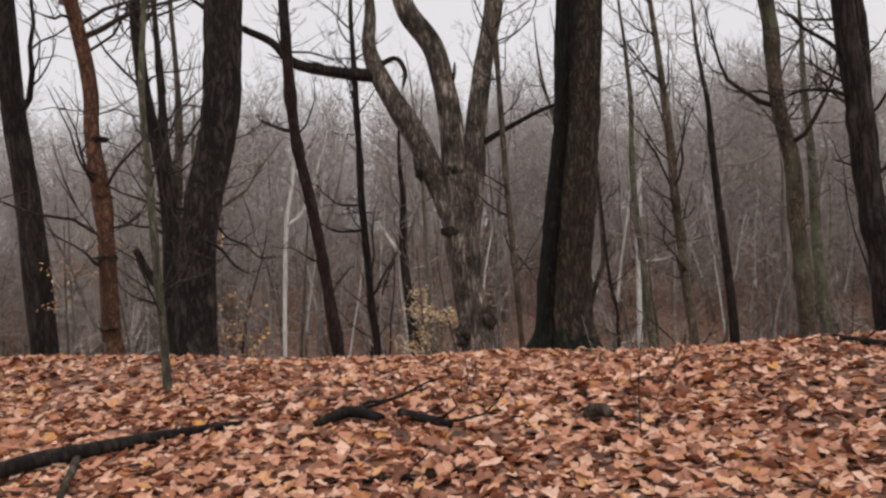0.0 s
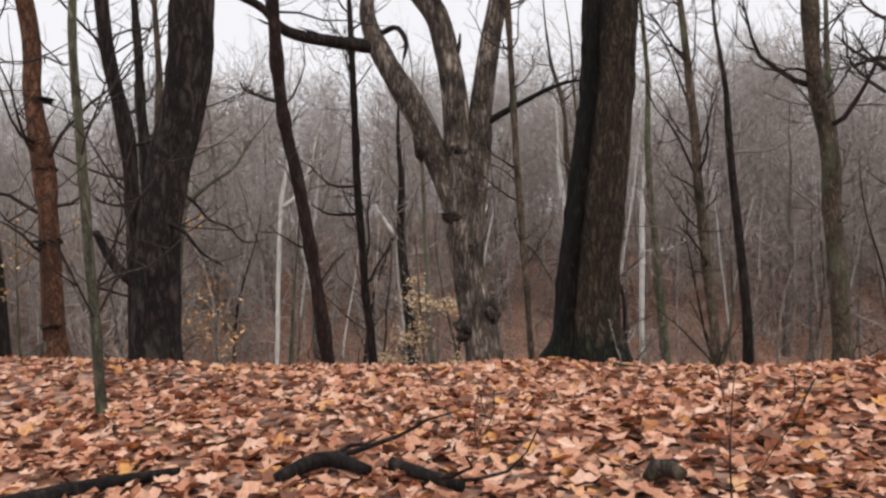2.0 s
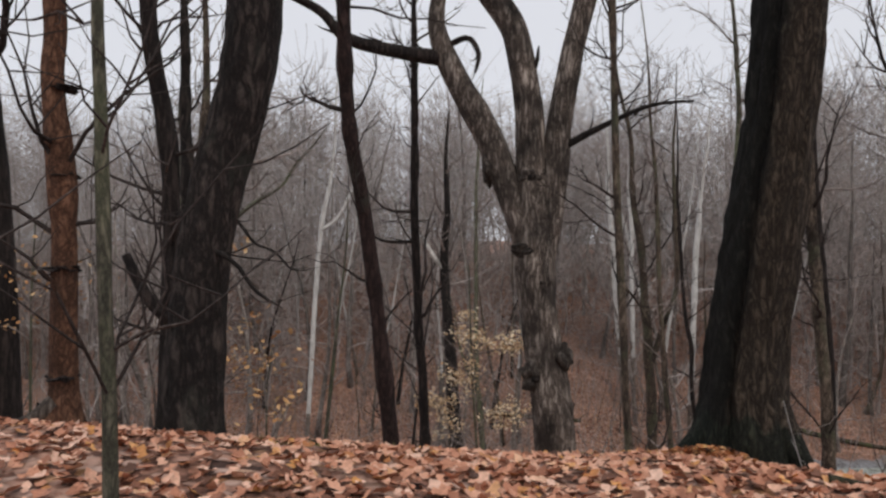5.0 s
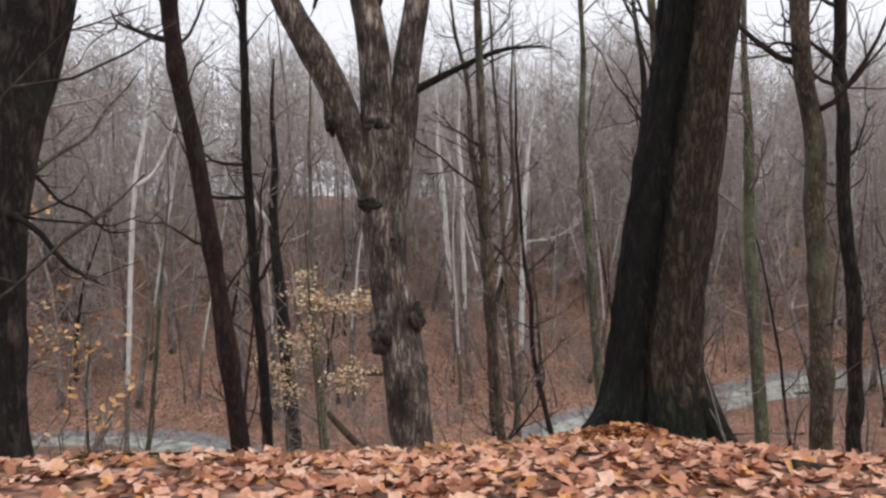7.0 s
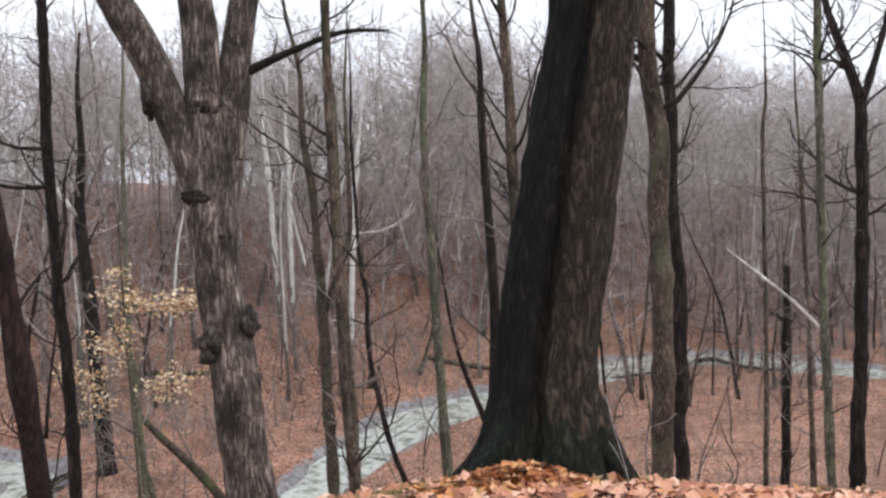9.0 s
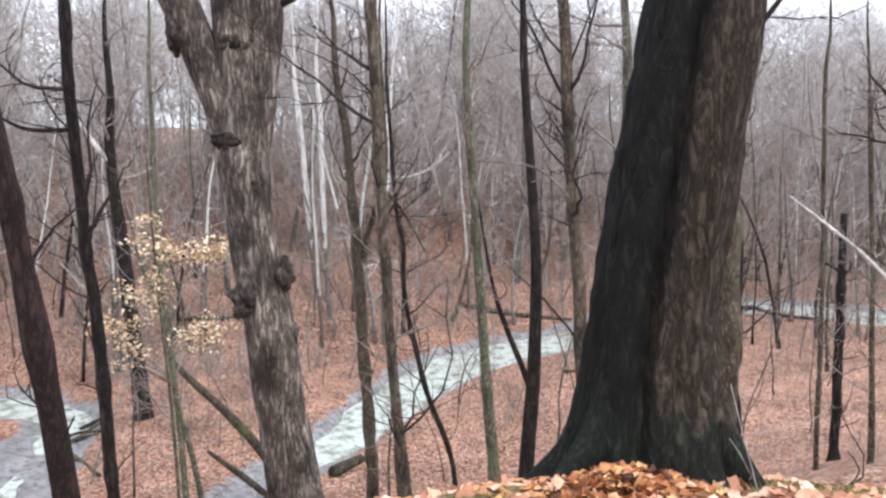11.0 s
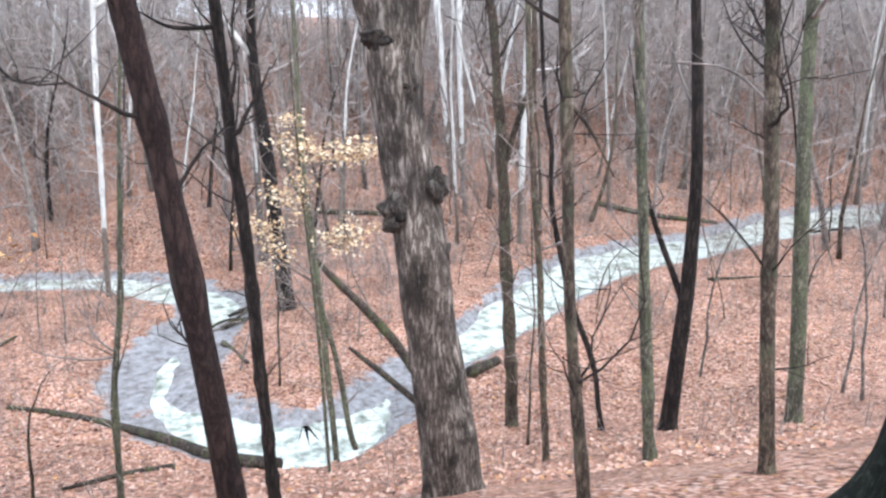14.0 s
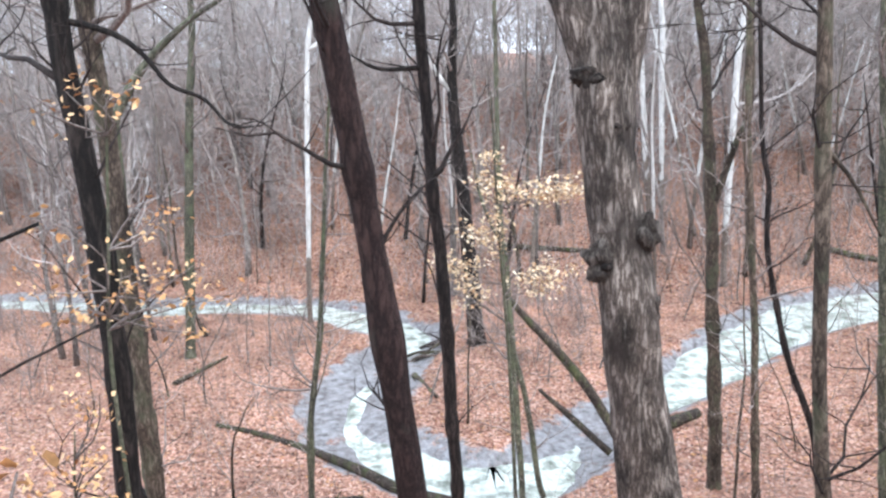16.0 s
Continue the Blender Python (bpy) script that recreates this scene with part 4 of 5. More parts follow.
limb_on(snag, "limb", [(0.2, 22.2, 5.4), (0.55, 22.1, 6.0), (0.62, 22.0, 6.4)], [0.08, 0.06, 0.02], BARK_DARK, "short stub", 8, 0, 6)
BURL = bark("grey_burl_wood", (0.012, 0.01, 0.009), (0.075, 0.063, 0.056), (0.21, 0.185, 0.165), (0.03, 0.025, 0.022), 12, 0.5, 0.6, 1.0)
for k, (at, size) in enumerate([((0.42, 21.95, 3.5), (0.24, 0.16, 0.17)), ((0.62, 21.84, 1.16), (0.16, 0.13, 0.2)), ((0.42, 21.87, 1.85), (0.3, 0.16, 0.15)),
                                ((1.1, 21.98, -0.55), (0.17, 0.2, 0.25)), ((0.47, 21.86, -0.95), (0.22, 0.14, 0.24)), ((1.2, 22.0, -1.75), (0.13, 0.16, 0.2)),
                                ((-0.5, 22.1, 3.75), (0.13, 0.16, 0.3))]):
    burl_on(snag, (at[0], at[1] + 0.06, at[2]), (size[0] * 1.25, size[1] * 1.1, size[2] * 1.25), BURL, 70 + k)
    knot_on(snag, (at[0] + 0.02, at[1] + 0.06 - size[1] * 0.95, at[2] - 0.04), size[0] * 0.42)

limb_on(things["black slanting tree on the slope"], "limb", [(-6.5, 19.95, 2.8), (-6.23, 19.96, 2.75), (-5.81, 19.94, 2.59), (-5.48, 19.85, 2.34), (-5.17, 19.76, 1.98), (-4.74, 19.7, 1.79), (-4.4, 19.59, 1.46), (-3.99, 19.5, 1.45)],
        [0.05, 0.045, 0.04, 0.034, 0.03, 0.025, 0.02, 0.008], BARK_BLACK, "crooked black limb", 8, 5, 8)
limb_on(things["slender knotty tree growing on the slope"], "limb", [(1.42, 16.46, 1.25), (1.67, 16.46, 0.95), (1.92, 16.45, 0.48)], [0.025, 0.018, 0.008], BARK_BROWN, "", 6, 3, 9)
limb_on(things["straight brown tree below the oak"], "limb", [(5.78, 19.86, 0.7), (5.67, 19.86, 0.88), (5.31, 19.95, 1.22), (4.89, 20.07, 1.39), (4.12, 20.33, 1.44)], [0.03, 0.026, 0.022, 0.016, 0.006], TWIG, "arching grey limb", 8, 5, 10)
limb_on(things["thin straight dark tree on the slope"], "limb", [(-2.35, 24.69, 2.1), (-2.42, 24.59, 2.11), (-3.1, 24.33, 2.12), (-3.6, 24.09, 2.4)], [0.05, 0.045, 0.035, 0.012], BARK_BLACK, "", 8, 4, 11)
limb_on(things["black-barked tree beside the creek bend"], "broken_limb", [(-4.0, 52.5, 3.3), (-3.6, 52.5, 2.6), (-3.1, 52.5, 1.75), (-2.5, 52.5, 1.0)], [0.05, 0.1, 0.13, 0.13], BARK_WHITE, "bare white broken limb", 10, 0, 12)
limb_on(things["stout dark tree with a kinked leaning trunk"], "limb", [(-3.3, 11.1, 1.75), (-3.0, 11.0, 1.6), (-2.8, 10.95, 1.35), (-2.55, 10.9, 1.2)], [0.03, 0.022, 0.018, 0.006], BARK_BLACK, "thin dead limb", 6, 4, 13)
limb_on(things["dark tree standing behind the kinked oak"], "limb", [(-4.55, 13.6, 0.9), (-4.85, 13.6, 1.2), (-5.1, 13.6, 1.7)], [0.09, 0.08, 0.06], BARK_DARK, "", 10, 0, 14)

limb_on(things["pale straight tree on the slope"], "limb", [(14.9, 21.16, -1.6), (14.38, 21.71, -0.84), (13.72, 22.35, -0.08), (13.27, 22.76, 0.42)], [0.05, 0.045, 0.035, 0.012], BARK_WHITE, "thin bleached dead limb", 7, 4, 15)

# ---- fallen wood ----
def fallen(name, label, pts, radii, mat, seed, seg=12, twig_n=0, sink=0.3, rest=True):
    """A log or branch lying on the ground along the given plan points."""
    if rest:
        pts = [(x, y, ground_z(x, y) + r * (1 - sink)) for (x, y), r in zip(pts, radii)]
    root = tagged(new(name), label, "fallen wood")
    root.location = pts[0]
    limb_on(root, "stem", pts, radii, mat, "", seg, twig_n, seed, 0.08 if radii[0] < 0.08 else 0.2)
    return root


fallen("fallen_log", "long mossy log lying across the leaves to the pool", [(-13.0, 42.2), (-10.9, 41.4), (-8.45, 40.0), (-6.3, 38.0), (-4.4, 36.4), (-2.2, 34.9)], [0.1, 0.13, 0.16, 0.19, 0.22, 0.24], LOG, 51, 14, 0)
fallen("fallen_log", "dark rotten log on the creek bank", [(6.0, 41.2), (7.6, 42.5)], [0.28, 0.2], LOG, 52, 14)
fallen("fallen_log", "grey log lying beyond the creek", [(0.5, 66.5), (3.5, 65.3), (7.0, 64.2)], [0.2, 0.18, 0.14], LOG, 53, 12, 4)
fallen("fallen_log", "grey log lying on the far bank", [(22, 66.5), (26, 66), (31, 65)], [0.22, 0.2, 0.14], LOG, 54, 12, 4)
fallen("fallen_branch", "short dark branch lying by the mud", [(-4.9, 48.5), (-3.6, 45.1)], [0.16, 0.09], LOG, 55, 10)
fallen("fallen_branch", "forked dead branch among the leaves", [(-16.8, 47.5), (-15.3, 51.4)], [0.14, 0.06], LOG, 56, 10, 5)
fallen("fallen_branch", "dark branch lying on the lower slope", [(-8.5, 32.5), (-7.0, 33.2), (-5.6, 34.4)], [0.06, 0.09, 0.13], LOG, 57, 10, 4)
fallen("leaning_log", "broken mossy trunk leaning across the valley floor", [(3.9, 40.0, -12.5), (2.71, 40.3, -10.4), (1.56, 40.5, -8.9), (0.42, 40.6, -7.6), (-0.38, 40.6, -6.6)], [0.22, 0.2, 0.18, 0.15, 0.1], LOG, 58, 12, 5, rest=False)
fallen("leaning_log", "small leaning dead trunk by the pool", [(3.3, 38.8, -12.4), (1.79, 39.2, -11.0), (0.69, 39.4, -10.0)], [0.15, 0.13, 0.07], LOG, 59, 10, 0, rest=False)
fallen("fallen_branch", "wet black branch lying in the leaf litter", [(-3.15, 5.0), (-2.77, 5.36), (-2.53, 5.58), (-2.28, 5.94), (-2.04, 6.23), (-1.65, 6.4)], [0.04, 0.055, 0.052, 0.047, 0.038, 0.022], BARK_BLACK, 61, 12, 0, -0.7)
fallen("fallen_branch", "short forked stick in the leaf litter", [(-2.33, 4.75), (-2.45, 5.2), (-2.58, 5.6)], [0.02, 0.026, 0.03], LOG, 62, 8, 0, -0.7)
fallen("fallen_branch", "piece of dark rotten wood among the leaves", [(-1.03, 6.12), (-0.8, 6.33), (-0.53, 6.17)], [0.035, 0.05, 0.03], BARK_BLACK, 63, 10, 2, -0.7)
fallen("fallen_branch", "piece of dark rotten wood among the leaves", [(-0.4, 6.2), (-0.02, 5.85)], [0.04, 0.03], BARK_BLACK, 64, 10, 2, -0.7)
fallen("fallen_branch", "stub of black wood among the leaves", [(0.95, 5.9), (1.04, 5.95), (1.14, 5.88)], [0.03, 0.055, 0.03], LOG, 65, 12, 0, -0.7)
fallen("fallen_branch", "dark stick lying on the rise", [(3.85, 8.2), (3.95, 7.6), (4.2, 7.0)], [0.03, 0.035, 0.02], BARK_BLACK, 70, 8, 2, -0.5)
fallen("fallen_branch", "thin dark stick lying along the crest", [(-3.0, 10.9), (-2.5, 11.0), (-2.0, 10.95), (-1.5, 11.05)], [0.012, 0.016, 0.015, 0.008], BARK_BLACK, 66, 7, 2, -0.6)
fallen("fallen_branch", "grey stick lying among the leaves", [(1.5, 9.35), (1.72, 9.3)], [0.035, 0.02], LOG, 67, 8, 1, -0.2)
fallen("fallen_branch", "dark stick lying below the oak", [(2.7, 11.35), (3.3, 11.5), (3.9, 11.45)], [0.014, 0.018, 0.01], BARK_BLACK, 68, 7, 2, -0.6)
fallen("fallen_branch", "dark stick lying among the leaves", [(-1.02, 4.75), (-0.36, 4.85), (0.18, 4.91)], [0.014, 0.02, 0.012], BARK_BLACK, 69, 7, 2, -0.6)


fallen("fallen_tree", "black fallen branch lying over the creek", [(46.5, 64), (46.2, 61.5), (46.5, 59), (49, 56.5)], [0.2, 0.2, 0.17, 0.1], BARK_BLACK, 101, 10, 8, -1.5)
fallen("fallen_tree", "black fallen branch lying by the creek", [(36.4, 62.4), (40.3, 61.5)], [0.14, 0.1], BARK_BLACK, 102, 10, 6, -0.5)
fallen("fallen_branch", "long thin dead branch on the valley floor", [(22.7, 51.2), (29.3, 50.6)], [0.1, 0.07], LOG, 103, 9, 5, -0.2)

drift = random.Random(9)
for k in range(9):
    x, y, a, half = drift.uniform(-5.4, -3.4), drift.uniform(50.5, 54.5), drift.uniform(-0.6, 1.2), drift.uniform(0.5, 1.3)
    fallen("fallen_branch", "grey driftwood stick heaped on the creek bank", [(x - half * math.cos(a), y - half * math.sin(a)), (x, y), (x + half * math.cos(a), y + half * math.sin(a))],
           [0.05, 0.08, 0.04], (LOG, BARK_SNAG, BARK_DARK)[k % 3], 120 + k, 8, 2, -0.6 * (k % 4))


def stem_up(label, pts, r, mat, seed):
    """A thin dead stem standing in the leaves."""
    root = tagged(new("dead_stem"), label, "stem")
    root.location = (pts[0][0], pts[0][1], ground_z(pts[0][0], pts[0][1]))
    limb_on(root, "stem", [(pts[0][0], pts[0][1], root.location.z - 0.05)] + pts[1:], list(np.linspace(r, r * 0.4, len(pts))), mat, "", 6, 3, seed, 0.08)
    return root


stem_up("thin dead stem standing up from the leaves", [(1.25, 5.5, 0.1), (1.27, 5.55, 0.4), (1.33, 5.6, 0.8)], 0.006, LOG, 111)
stem_up("thin dead stem standing up from the leaves", [(0.1, 6.6, 0.1), (0.08, 6.6, 0.3), (0.12, 6.62, 0.5)], 0.005, LOG, 112)
stem_up("pale dry vine climbing beside the oak", [(1.95, 10.85, -0.25), (1.86, 10.9, 0.1), (1.8, 10.95, 0.4)], 0.005, TWIG_PALE, 113)


# ---- leaves ----
def leaf_points(rg, length, kind):
    """A curled leaf lying flat: rows of left, middle and right points from stem to tip."""
    u = np.array([0.0, 0.22, 0.42, 0.62, 0.82, 1.0])
    if kind == "oak":
        half = np.array([0.03, 0.22, 0.17, 0.36, 0.2, 0.03]) * rg.uniform(0.85, 1.25)
    else:
        half = np.array([0.03, 0.22, 0.28, 0.25, 0.14, 0.01])
    curl, fold = rg.uniform(-0.5, 0.9), rg.uniform(0.05, 0.6)
    skew = rg.normal(0, 0.06, 6)
    y = (u - 0.5) * length
    zc = curl * length * (u - 0.5) ** 2 + rg.normal(0, 0.012, 6) * length
    left = np.stack([-half * length + skew * length, y, zc + fold * half * length * rg.uniform(0.4, 1.2, 6)], 1)
    mid = np.stack([skew * length, y, zc], 1)
    right = np.stack([half * length + skew * length, y, zc + fold * half * length * rg.uniform(0.4, 1.2, 6)], 1)
    return np.stack([left, mid, right], 1).reshape(-1, 3)


LEAF_FACES = np.array([(3 * i + k, 3 * i + k + 1, 3 * i + 4 + k, 3 * i + 3 + k) for i in range(5) for k in range(2)])


def turned(rg, n, tilt):
    """Random turns about the upright with some tilt: n matrices."""
    a, b, c = rg.uniform(0, 2 * np.pi, n), rg.normal(0, tilt, n), rg.normal(0, tilt, n)
    ca, sa, cb, sb, cc, sc = np.cos(a), np.sin(a), np.cos(b), np.sin(b), np.cos(c), np.sin(c)
    z, o = np.zeros(n), np.ones(n)
    rz = np.stack([np.stack([ca, -sa, z], 1), np.stack([sa, ca, z], 1), np.stack([z, z, o], 1)], 1)
    rx = np.stack([np.stack([o, z, z], 1), np.stack([z, cb, -sb], 1), np.stack([z, sb, cb], 1)], 1)
    ry = np.stack([np.stack([cc, z, sc], 1), np.stack([z, o, z], 1), np.stack([-sc, z, cc], 1)], 1)
    return rz @ rx @ ry


def leaf_sheet(name, places, sizes, tilt, mat, rg, kind="oak"):
    """Many leaves as one mesh."""
    models = [leaf_points(rg, 1.0, kind) for _ in range(24)]
    n = len(places)
    pick = rg.integers(0, 24, n)
    pts = np.array(models)[pick] * sizes[:, None, None]
    pts = np.einsum("nij,nkj->nki", turned(rg, n, tilt), pts) + places[:, None, :]
    faces = (LEAF_FACES[None] + (18 * np.arange(n))[:, None, None]).reshape(-1, 4)
    me = bpy.data.meshes.new(name)
    me.vertices.add(n * 18)
    me.vertices.foreach_set("co", pts.astype(np.float32).ravel())
    me.loops.add(faces.size)
    me.loops.foreach_set("vertex_index", faces.astype(np.int32).ravel())
    me.polygons.add(len(faces))
    me.polygons.foreach_set("loop_start", np.arange(0, faces.size, 4, dtype=np.int32))
    me.update(calc_edges=True)
    me.materials.append(mat)
    return me


lr = np.random.default_rng(31)
n = 18500
ly = 3.4 + 9.6 * lr.random(n * 2) ** 0.9
lx = (lr.random(n * 2) * 2 - 1) * (0.62 * (ly + 1) + 0.6)
keep = (np.abs(lx - 0.3) < 8.2) & (vnoise(lx * 0.8, ly * 0.8, 41) + 0.9 * lr.random(n * 2) > 0.5) & ((ly < 10.75) | (lr.random(n * 2) < 0.34))
lx, ly = lx[keep][:n], ly[keep][:n]
lz = height(lx, ly) + lr.uniform(0.006, 0.036, len(lx))
litter = leaf_sheet("leaf_litter", np.stack([lx, ly, lz], 1), lr.uniform(0.075, 0.15, len(lx)), 0.32, LEAF, lr)
tagged(new("leaf_litter", litter), "fallen oak leaves in browns and tans carpeting the ridge", "leaves", kind="stuff")

n = 6500
ly = 23 + 21 * lr.random(n)
lx = (lr.random(n) * 2 - 0.9) * (0.55 * (ly - 9) + 3)
ok = creek_distance(lx, ly) > 2.6
lx, ly = lx[ok], ly[ok]
litter = leaf_sheet("valley_leaves", np.stack([lx, ly, height(lx, ly) + 0.03], 1), lr.uniform(0.12, 0.2, len(lx)), 0.25, OLD_LEAF, lr)
tagged(new("valley_leaf_litter", litter), "fallen leaves carpeting the slope and valley floor", "leaves", kind="stuff")

# leaves heaped against the oak's foot
n = 650
hx, hy = lr.normal(1.16, 0.3, n), lr.normal(11.0, 0.15, n)
hz = height(hx, hy) + lr.uniform(0.01, 0.07, n) * np.exp(-((hx - 1.3) / 0.35) ** 2)
tagged(new("leaf_heap", leaf_sheet("leaf_heap", np.stack([hx, hy, hz], 1), lr.uniform(0.07, 0.125, n), 0.5, HEAP_LEAF, lr)), "heap of orange-brown leaves at the oak's foot", "leaves", kind="stuff")

# single leaves on top of the litter
singles = []
for k in range(12):
    pts = leaf_points(lr, lr.uniform(0.11, 0.17), "oak")
    singles.append(mesh_of("leaf", pts, [tuple(q) for q in LEAF_FACES.tolist()], LEAF, False))
for k in range(280):
    x, y = lr.uniform(-2.2, 2.6), lr.uniform(4.3, 7.0)
    ob = part("leaf", singles[k % 12], ground)
    ob.matrix_basis = pose(x, y, ground_z(x, y) + lr.uniform(0.04, 0.07), lr.normal(0, 20), lr.normal(0, 20), lr.uniform(0, 360))


def beech(label, base, stem, spread, clumps, leaves, seed, bark_mat=BARK_GREEN, size=(0.05, 0.09), leaf_mat=TAN_LEAF):
    """A young beech that keeps its dry leaves: stem, side branches, sprays of leaves round the clump centres."""
    rg = np.random.default_rng(seed)
    root = tagged(new("beech_sapling"), label, "sapling")
    x, y = base
    root.location = (x, y, ground_z(x, y))
    o = np.array(root.location)
    line, rr = resample(np.array([(x, y, o[2] - 0.1)] + stem) - o, np.linspace(spread[1], spread[1] * 0.35, len(stem) + 1), 0.15)
    w = Wood()
    w.tube(line, rr, 8)
    part("trunk", w.mesh("trunk", bark_mat), root)
    br, at = Wood(), []
    for c in clumps:
        c = np.array(c) - o
        i = int(np.argmin(np.abs(line[:, 2] - (c[2] - 0.5))))
        for _ in range(3):
            end = c + rg.normal(0, spread[0] * 0.5, 3)
            mid = (line[i] + end) / 2 + rg.normal(0, 0.12, 3)
            bl, b_r = resample(np.array([line[i], mid, end]), [0.014, 0.01, 0.004], 0.2)
            br.tube(bl, b_r, 4, cap=False)
            at += [bl[j] for j in range(len(bl) // 2, len(bl))]
    tagged(part("branch_spray", br.mesh("branch_spray", TWIG), root), kind="stuff")
    at = np.array(at)
    p = at[rg.integers(0, len(at), leaves)] + rg.normal(0, 1, (leaves, 3)) * spread[0] * np.array([0.36, 0.36, 0.2])
    me = leaf_sheet("foliage", p, rg.uniform(*size, leaves), 0.5, leaf_mat, rg, "beech")
    tagged(part("foliage", me, root, "dry clinging leaves"), kind="stuff")
    return root


beech("young beech with clinging cream-coloured leaves", (-0.6, 31.4), [(-0.7, 31.3, -6), (-0.9, 31.2, -2), (-1.0, 31.2, 1.5)], (0.5, 0.06),
      [(-1.1, 31.2, 0.0), (-1.5, 31.2, -0.9), (-0.7, 31.2, -1.2), (0.5, 31.0, -0.95), (1.1, 31.0, -1.1), (-1.7, 31, -2.3), (-0.9, 31.2, -2.1), (-1.3, 31.3, -2.9), (0.1, 31.2, -3.5), (0.7, 31.2, -3.6), (-2.3, 31, -3.2), (-2.0, 31.2, -4.1)],
      1900, 91, size=(0.08, 0.15), leaf_mat=CREAM)
beech("young beech with sparse orange-tan leaves", (-5.6, 18.3), [(-5.6, 18.2, -1.2), (-5.4, 18.1, 0.4), (-5.2, 18.0, 1.8)], (0.4, 0.03),
      [(-4.57, 18.06, 0.05), (-4.78, 17.98, 0.7), (-5.05, 17.9, 0.0), (-5.6, 17.6, -0.08), (-5.9, 17.5, 0.3), (-5.5, 17.6, 1.95), (-5.2, 17.8, 1.95), (-4.31, 18.15, -0.15)], 300, 92, size=(0.06, 0.11))
beech("low beech with tan leaves on the slope", (-6.0, 17.6), [(-5.9, 17.6, -2.4), (-5.8, 17.6, -1.6)], (0.35, 0.02),
      [(-5.6, 17.6, -1.35), (-5.9, 17.4, -1.7), (-6.14, 17.3, -2.0), (-5.5, 17.5, -1.9)], 200, 93)
beech("young beech with tan leaves among the dark trunks", (-6.5, 14.0), [(-6.5, 14.0, 0.8), (-6.5, 14.1, 2.2)], (0.4, 0.025),
      [(-6.5, 14.1, 1.6), (-6.1, 14.0, 1.5), (-5.7, 13.9, 1.75), (-6.8, 14, 1.1)], 130, 94)
beech("low beech shoot with orange leaves behind the kinked oak", (-2.9, 11.75), [(-2.9, 11.75, 0.3), (-2.85, 11.75, 0.75)], (0.16, 0.012),
      [(-2.75, 11.75, 0.72), (-2.6, 11.75, 0.25), (-2.9, 11.75, 0.2)], 60, 95)

# ---- the wood that fills the valley and the far slope ----
fill = random.Random(5)
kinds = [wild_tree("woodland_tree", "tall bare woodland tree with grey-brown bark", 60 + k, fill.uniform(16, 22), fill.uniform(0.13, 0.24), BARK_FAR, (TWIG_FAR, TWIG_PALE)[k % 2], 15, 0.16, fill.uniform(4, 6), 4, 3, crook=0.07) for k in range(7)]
slim = [wild_tree("young_tree", "thin bare sapling with brown twigs", 80 + k, fill.uniform(4.5, 9.5), fill.uniform(0.03, 0.065), (BARK_FAR, BARK_BROWN)[k % 2], TWIG, 9, 0.15, fill.uniform(1.4, 2.4), 4, 2, "sapling", crook=0.12) for k in range(7)]


def scatter(templates, count, x0, x1, y0, y1, keep):
    placed, tries, out = [], 0, []
    while len(out) < count and tries < 20000:
        tries += 1
        x, y = fill.uniform(x0, x1), fill.uniform(y0, y1)
        if not keep(x, y) or creek_distance(x, y)[0] < 3.4:
            continue
        if any((x - a) ** 2 + (y - b) ** 2 < 2.2 for a, b in placed):
            continue
        placed.append((x, y))
        k = len(out)
        m = pose(x, y, ground_z(x, y), 0, 0, fill.uniform(0, 360))
        t = templates[k % len(templates)]
        if k < len(templates):
            t.matrix_basis = m
            out.append(t)
        else:
            c = copy_thing(t, m)
            c.scale = [fill.uniform(0.75, 1.2)] * 3
            out.append(c)
    return out


def in_view(x, y):
    a = math.degrees(math.atan2(x + 1, y - 2))
    return -36 < a < 56


scatter(kinds, 155, -52, 110, 46, 104, lambda x, y: in_view(x, y) and (y > 61 or (abs(x - 4) > 22 and y > 50)))
scatter(slim, 190, -45, 80, 31, 84, lambda x, y: in_view(x, y) and (y > 46 or abs(x - 1) > 3))

crooked = [wild_tree("valley_tree", "crooked bare tree with dark brown bark and wide limbs", 140 + k, fill.uniform(12, 17), fill.uniform(0.1, 0.17), (BARK_BROWN, BARK_DARK)[k % 2], (TWIG, TWIG_DARK)[k % 2], 12, 0.22, fill.uniform(3, 4.6), 5, 3, crook=0.07) for k in range(5)]
pale = [wild_tree("young_sycamore", "slender young sycamore with white upper bark", 160 + k, fill.uniform(14, 20), fill.uniform(0.11, 0.17), SYCAMORE, TWIG_PALE, 9, 0.35, fill.uniform(3.5, 5.5), 4, 3, "sycamore", crook=0.05) for k in range(4)]
scatter(crooked, 32, -40, 75, 44, 72, lambda x, y: in_view(x, y) and (y > 60 or abs(x - 3) > 12))
scatter(pale, 24, -45, 80, 60, 84, in_view)

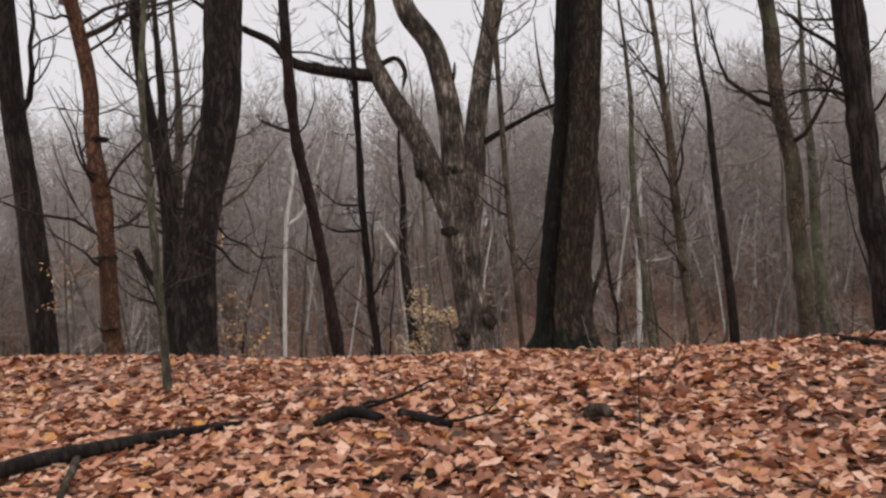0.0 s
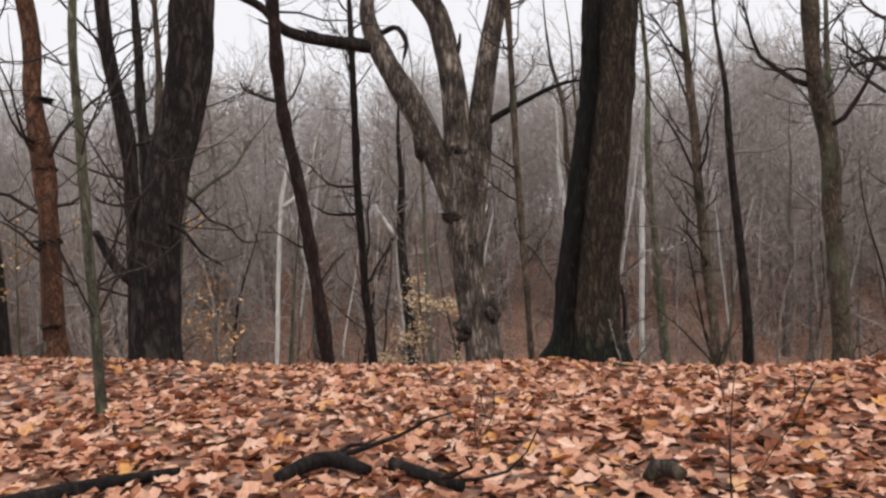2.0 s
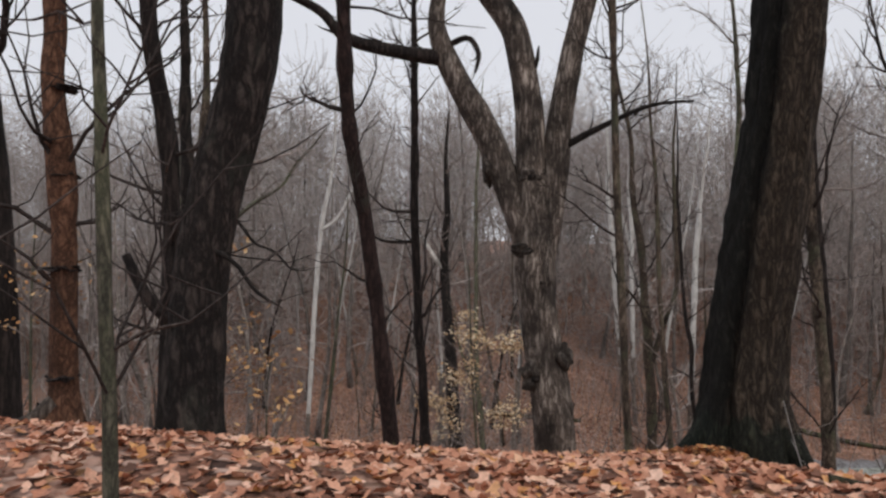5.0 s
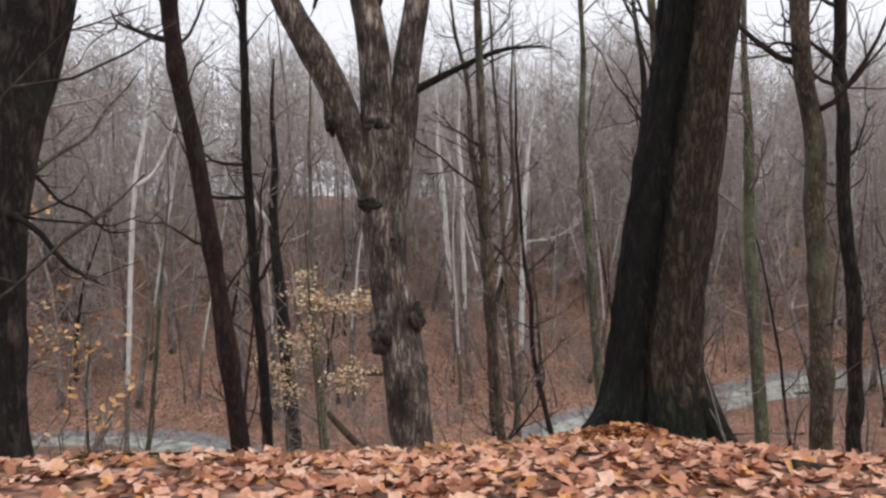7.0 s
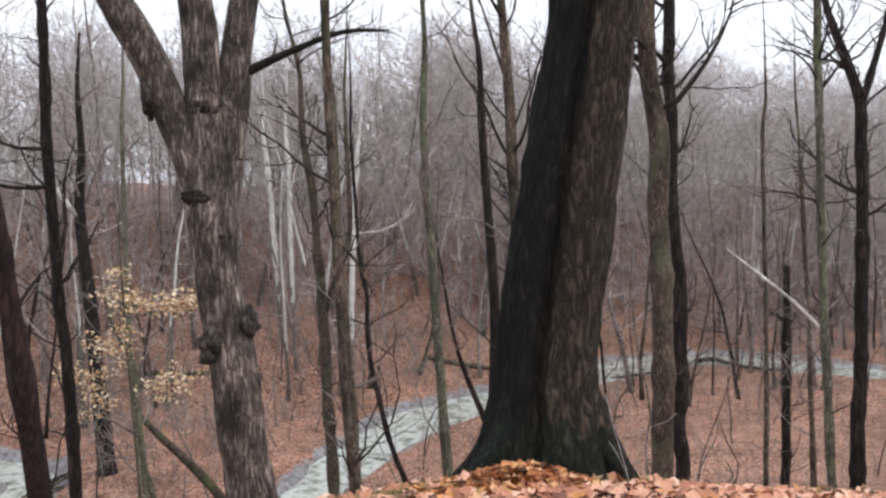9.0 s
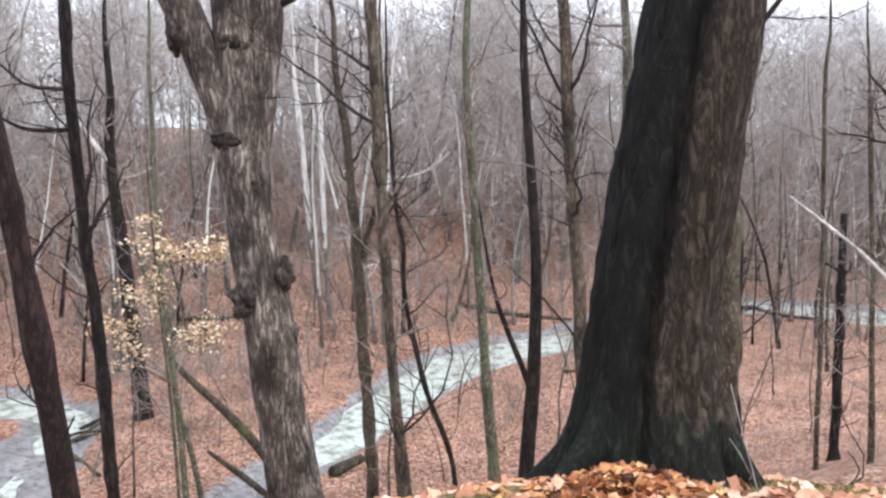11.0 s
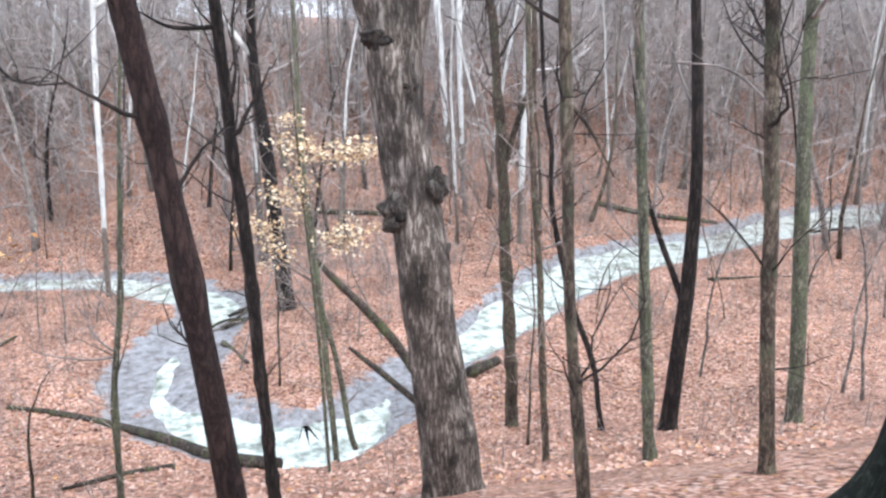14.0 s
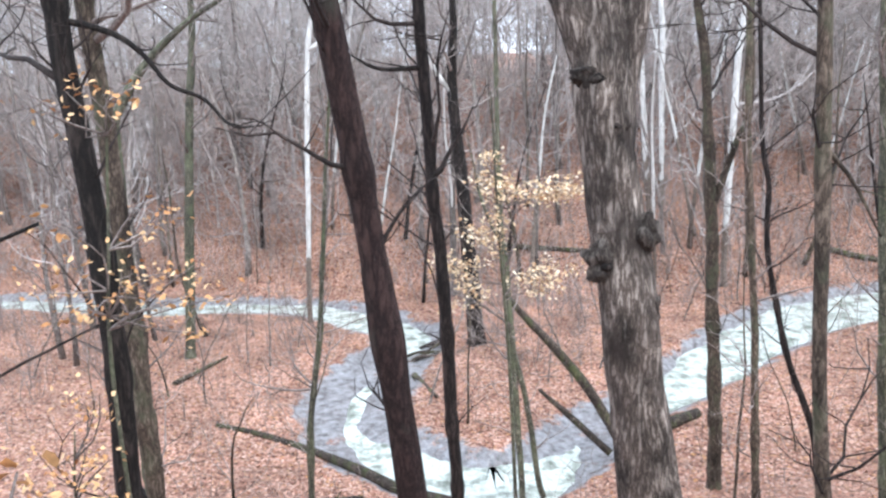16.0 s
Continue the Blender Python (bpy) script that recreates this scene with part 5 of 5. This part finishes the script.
# far woods: too many to count
fr = np.random.default_rng(17)
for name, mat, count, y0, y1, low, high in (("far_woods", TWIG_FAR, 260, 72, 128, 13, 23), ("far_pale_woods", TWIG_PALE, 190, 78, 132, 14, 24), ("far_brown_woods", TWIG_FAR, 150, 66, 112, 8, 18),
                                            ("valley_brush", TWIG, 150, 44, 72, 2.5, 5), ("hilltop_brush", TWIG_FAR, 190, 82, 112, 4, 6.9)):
    w = Wood()
    done = 0
    while done < count:
        y = fr.uniform(y0, y1)
        x = fr.uniform(-0.68, 1.3) * y
        if creek_distance(x, y)[0] < 4:
            continue
        done += 1
        z, tall = ground_z(x, y), fr.uniform(low, high)
        line = wander(fr, (x, y, z - 0.4), (fr.normal(0, 0.08), fr.normal(0, 0.08), 1), tall, 5, 0.07, 0.05)
        w.tube(line, np.linspace(fr.uniform(0.005, 0.009) * tall, 0.012, 6), 4, cap=False)
        for _ in range(95 if tall > 7 else 40):
            u = 5 * fr.uniform(0.06, 1.0)
            i = min(int(u), 4)
            p = line[i] + (line[i + 1] - line[i]) * (u - i)
            a = fr.uniform(0, 2 * np.pi)
            b = wander(fr, p + fr.normal(0, 0.05 * tall, 3), (math.cos(a), math.sin(a), fr.uniform(-0.2, 1.3)), tall * fr.uniform(0.09, 0.26), 1, 0.35)
            w.tube(b, np.array([0.038, 0.013]) * min(1.0, 0.3 + tall / 18), 3, cap=False)
    label = "dense bare woodland along the top of the far slope" if y0 > 60 else "tangled bare brush along the valley floor"
    tagged(new(name, w.mesh(name, mat)), label, "woods", kind="stuff")

# undergrowth: thin upright shoots on the slopes and the valley floor
w = Wood()
done = 0
while done < 2100:
    y = fr.uniform(26, 88)
    x = fr.uniform(-0.62, 1.2) * y
    if creek_distance(x, y)[0] < 3.4 or (y < 40 and fr.random() < 0.55):
        continue
    done += 1
    z, tall = ground_z(x, y), fr.uniform(0.8, 3.6) * (0.6 if y < 45 else 1.0)
    line = wander(fr, (x, y, z - 0.1), (fr.normal(0, 0.2), fr.normal(0, 0.2), 1), tall, 4, 0.12, 0.1)
    w.tube(line, np.linspace(0.006 + 0.005 * tall, 0.004, 5), 3, cap=False)
    for _ in range(3):
        i = fr.integers(1, 5)
        w.tube(wander(fr, line[i], (fr.normal(0, 1), fr.normal(0, 1), 0.8), tall * 0.4, 2, 0.25), [0.008, 0.006, 0.003], 3, cap=False)
tagged(new("undergrowth", w.mesh("undergrowth", TWIG)), "thin bare shoots and brush rising from the leaves", "brush", kind="stuff")


def spikes(rg, p, way, length, r):
    """Many short tapering twigs at once, each a three-sided spike: corners and triangles."""
    way = way / np.linalg.norm(way, axis=1)[:, None]
    a = np.cross(way, rg.normal(0, 1, way.shape))
    a /= np.linalg.norm(a, axis=1)[:, None] + 1e-9
    b = np.cross(way, a)
    ring = [p + r[:, None] * (math.cos(q) * a + math.sin(q) * b) for q in (0, 2 * math.pi / 3, 4 * math.pi / 3)]
    v = np.stack(ring + [p + way * length[:, None]], 1).reshape(-1, 3)
    f = (np.array([(0, 1, 3), (1, 2, 3), (2, 0, 3)])[None] + 4 * np.arange(len(p))[:, None, None]).reshape(-1, 3)
    return v, f


def spike_mesh(name, v, f, mat):
    me = bpy.data.meshes.new(name)
    me.vertices.add(len(v))
    me.vertices.foreach_set("co", v.astype(np.float32).ravel())
    me.loops.add(f.size)
    me.loops.foreach_set("vertex_index", f.astype(np.int32).ravel())
    me.polygons.add(len(f))
    me.polygons.foreach_set("loop_start", np.arange(0, f.size, 3, dtype=np.int32))
    me.update(calc_edges=True)
    me.materials.append(mat)
    return me


# the fine twigs of the crowns along the hilltop, in the haze-lightened twig colours
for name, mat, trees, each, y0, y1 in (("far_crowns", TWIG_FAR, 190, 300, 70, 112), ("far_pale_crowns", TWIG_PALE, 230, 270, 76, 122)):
    ty = fr.uniform(y0, y1, trees)
    tx = fr.uniform(-0.66, 1.25, trees) * ty
    tz, tall = height(tx, ty), fr.uniform(12.5, 21, trees) * (1 + 0.3 * np.clip((tx - 15) / 45, 0, 1))
    k = np.repeat(np.arange(trees), each)
    up = 0.3 + 0.7 * fr.random(len(k)) ** 0.8
    wide = 0.17 * np.sin(np.clip((1.08 - up) / 0.75, 0, 1) * math.pi * 0.8) + 0.02
    turn, out = fr.uniform(0, 2 * np.pi, len(k)), np.sqrt(fr.random(len(k)))
    side = np.stack([np.cos(turn), np.sin(turn)], 1)
    p = np.stack([tx[k] + side[:, 0] * out * wide * tall[k], ty[k] + side[:, 1] * out * wide * tall[k], tz[k] + up * tall[k]], 1)
    way = np.stack([side[:, 0] * 0.8, side[:, 1] * 0.8, fr.uniform(0.1, 1.5, len(k))], 1) + fr.normal(0, 0.35, (len(k), 3))
    v, f = spikes(fr, p, way, tall[k] * fr.uniform(0.05, 0.14, len(k)), fr.uniform(0.018, 0.04, len(k)))
    tagged(new(name, spike_mesh(name, v, f, mat)), "fine bare crowns of the woods along the hilltop", "woods", kind="stuff")

# thin shoots and seedlings that grey the far slope
n = 28000
by = fr.uniform(58, 104, n)
bx = fr.uniform(-0.64, 1.2, n) * by
ok = (creek_distance(bx, by) > 4.5) & (vnoise(bx * 0.16, by * 0.16, 61) + 0.5 * fr.random(n) > 0.55)
bx, by = bx[ok], by[ok]
p = np.stack([bx, by, height(bx, by) - 0.05], 1)
way = np.stack([fr.normal(0, 0.3, len(bx)), fr.normal(0, 0.3, len(bx)), np.ones(len(bx))], 1)
v, f = spikes(fr, p, way, fr.uniform(0.7, 3.4, len(bx)), fr.uniform(0.012, 0.026, len(bx)))
tagged(new("slope_shoots", spike_mesh("slope_shoots", v, f, TWIG_FAR)), "thin bare shoots standing all over the far slope", "brush", kind="stuff")

# short grass along the crest
n = 5200
qx, qy = fr.uniform(-5, 6, n), fr.normal(11.15, 0.3, n)
ok = vnoise(qx * 1.6, qy * 1.6, 71) + 0.35 * fr.random(n) > 0.62
qx, qy = qx[ok], qy[ok]
way = np.stack([fr.normal(0, 0.5, len(qx)), fr.normal(0, 0.5, len(qx)), np.ones(len(qx))], 1)
v, f = spikes(fr, np.stack([qx, qy, height(qx, qy)], 1), way, fr.uniform(0.03, 0.085, len(qx)), fr.uniform(0.0025, 0.005, len(qx)))
GRASS = leaf_material("dry_green_grass", [(0.0, (0.12, 0.12, 0.035)), (0.5, (0.2, 0.18, 0.06)), (1.0, (0.34, 0.28, 0.12))])
tagged(new("grass", spike_mesh("grass", v, f, GRASS)), "short moss and yellowish grass along the crest", "grass", kind="stuff")
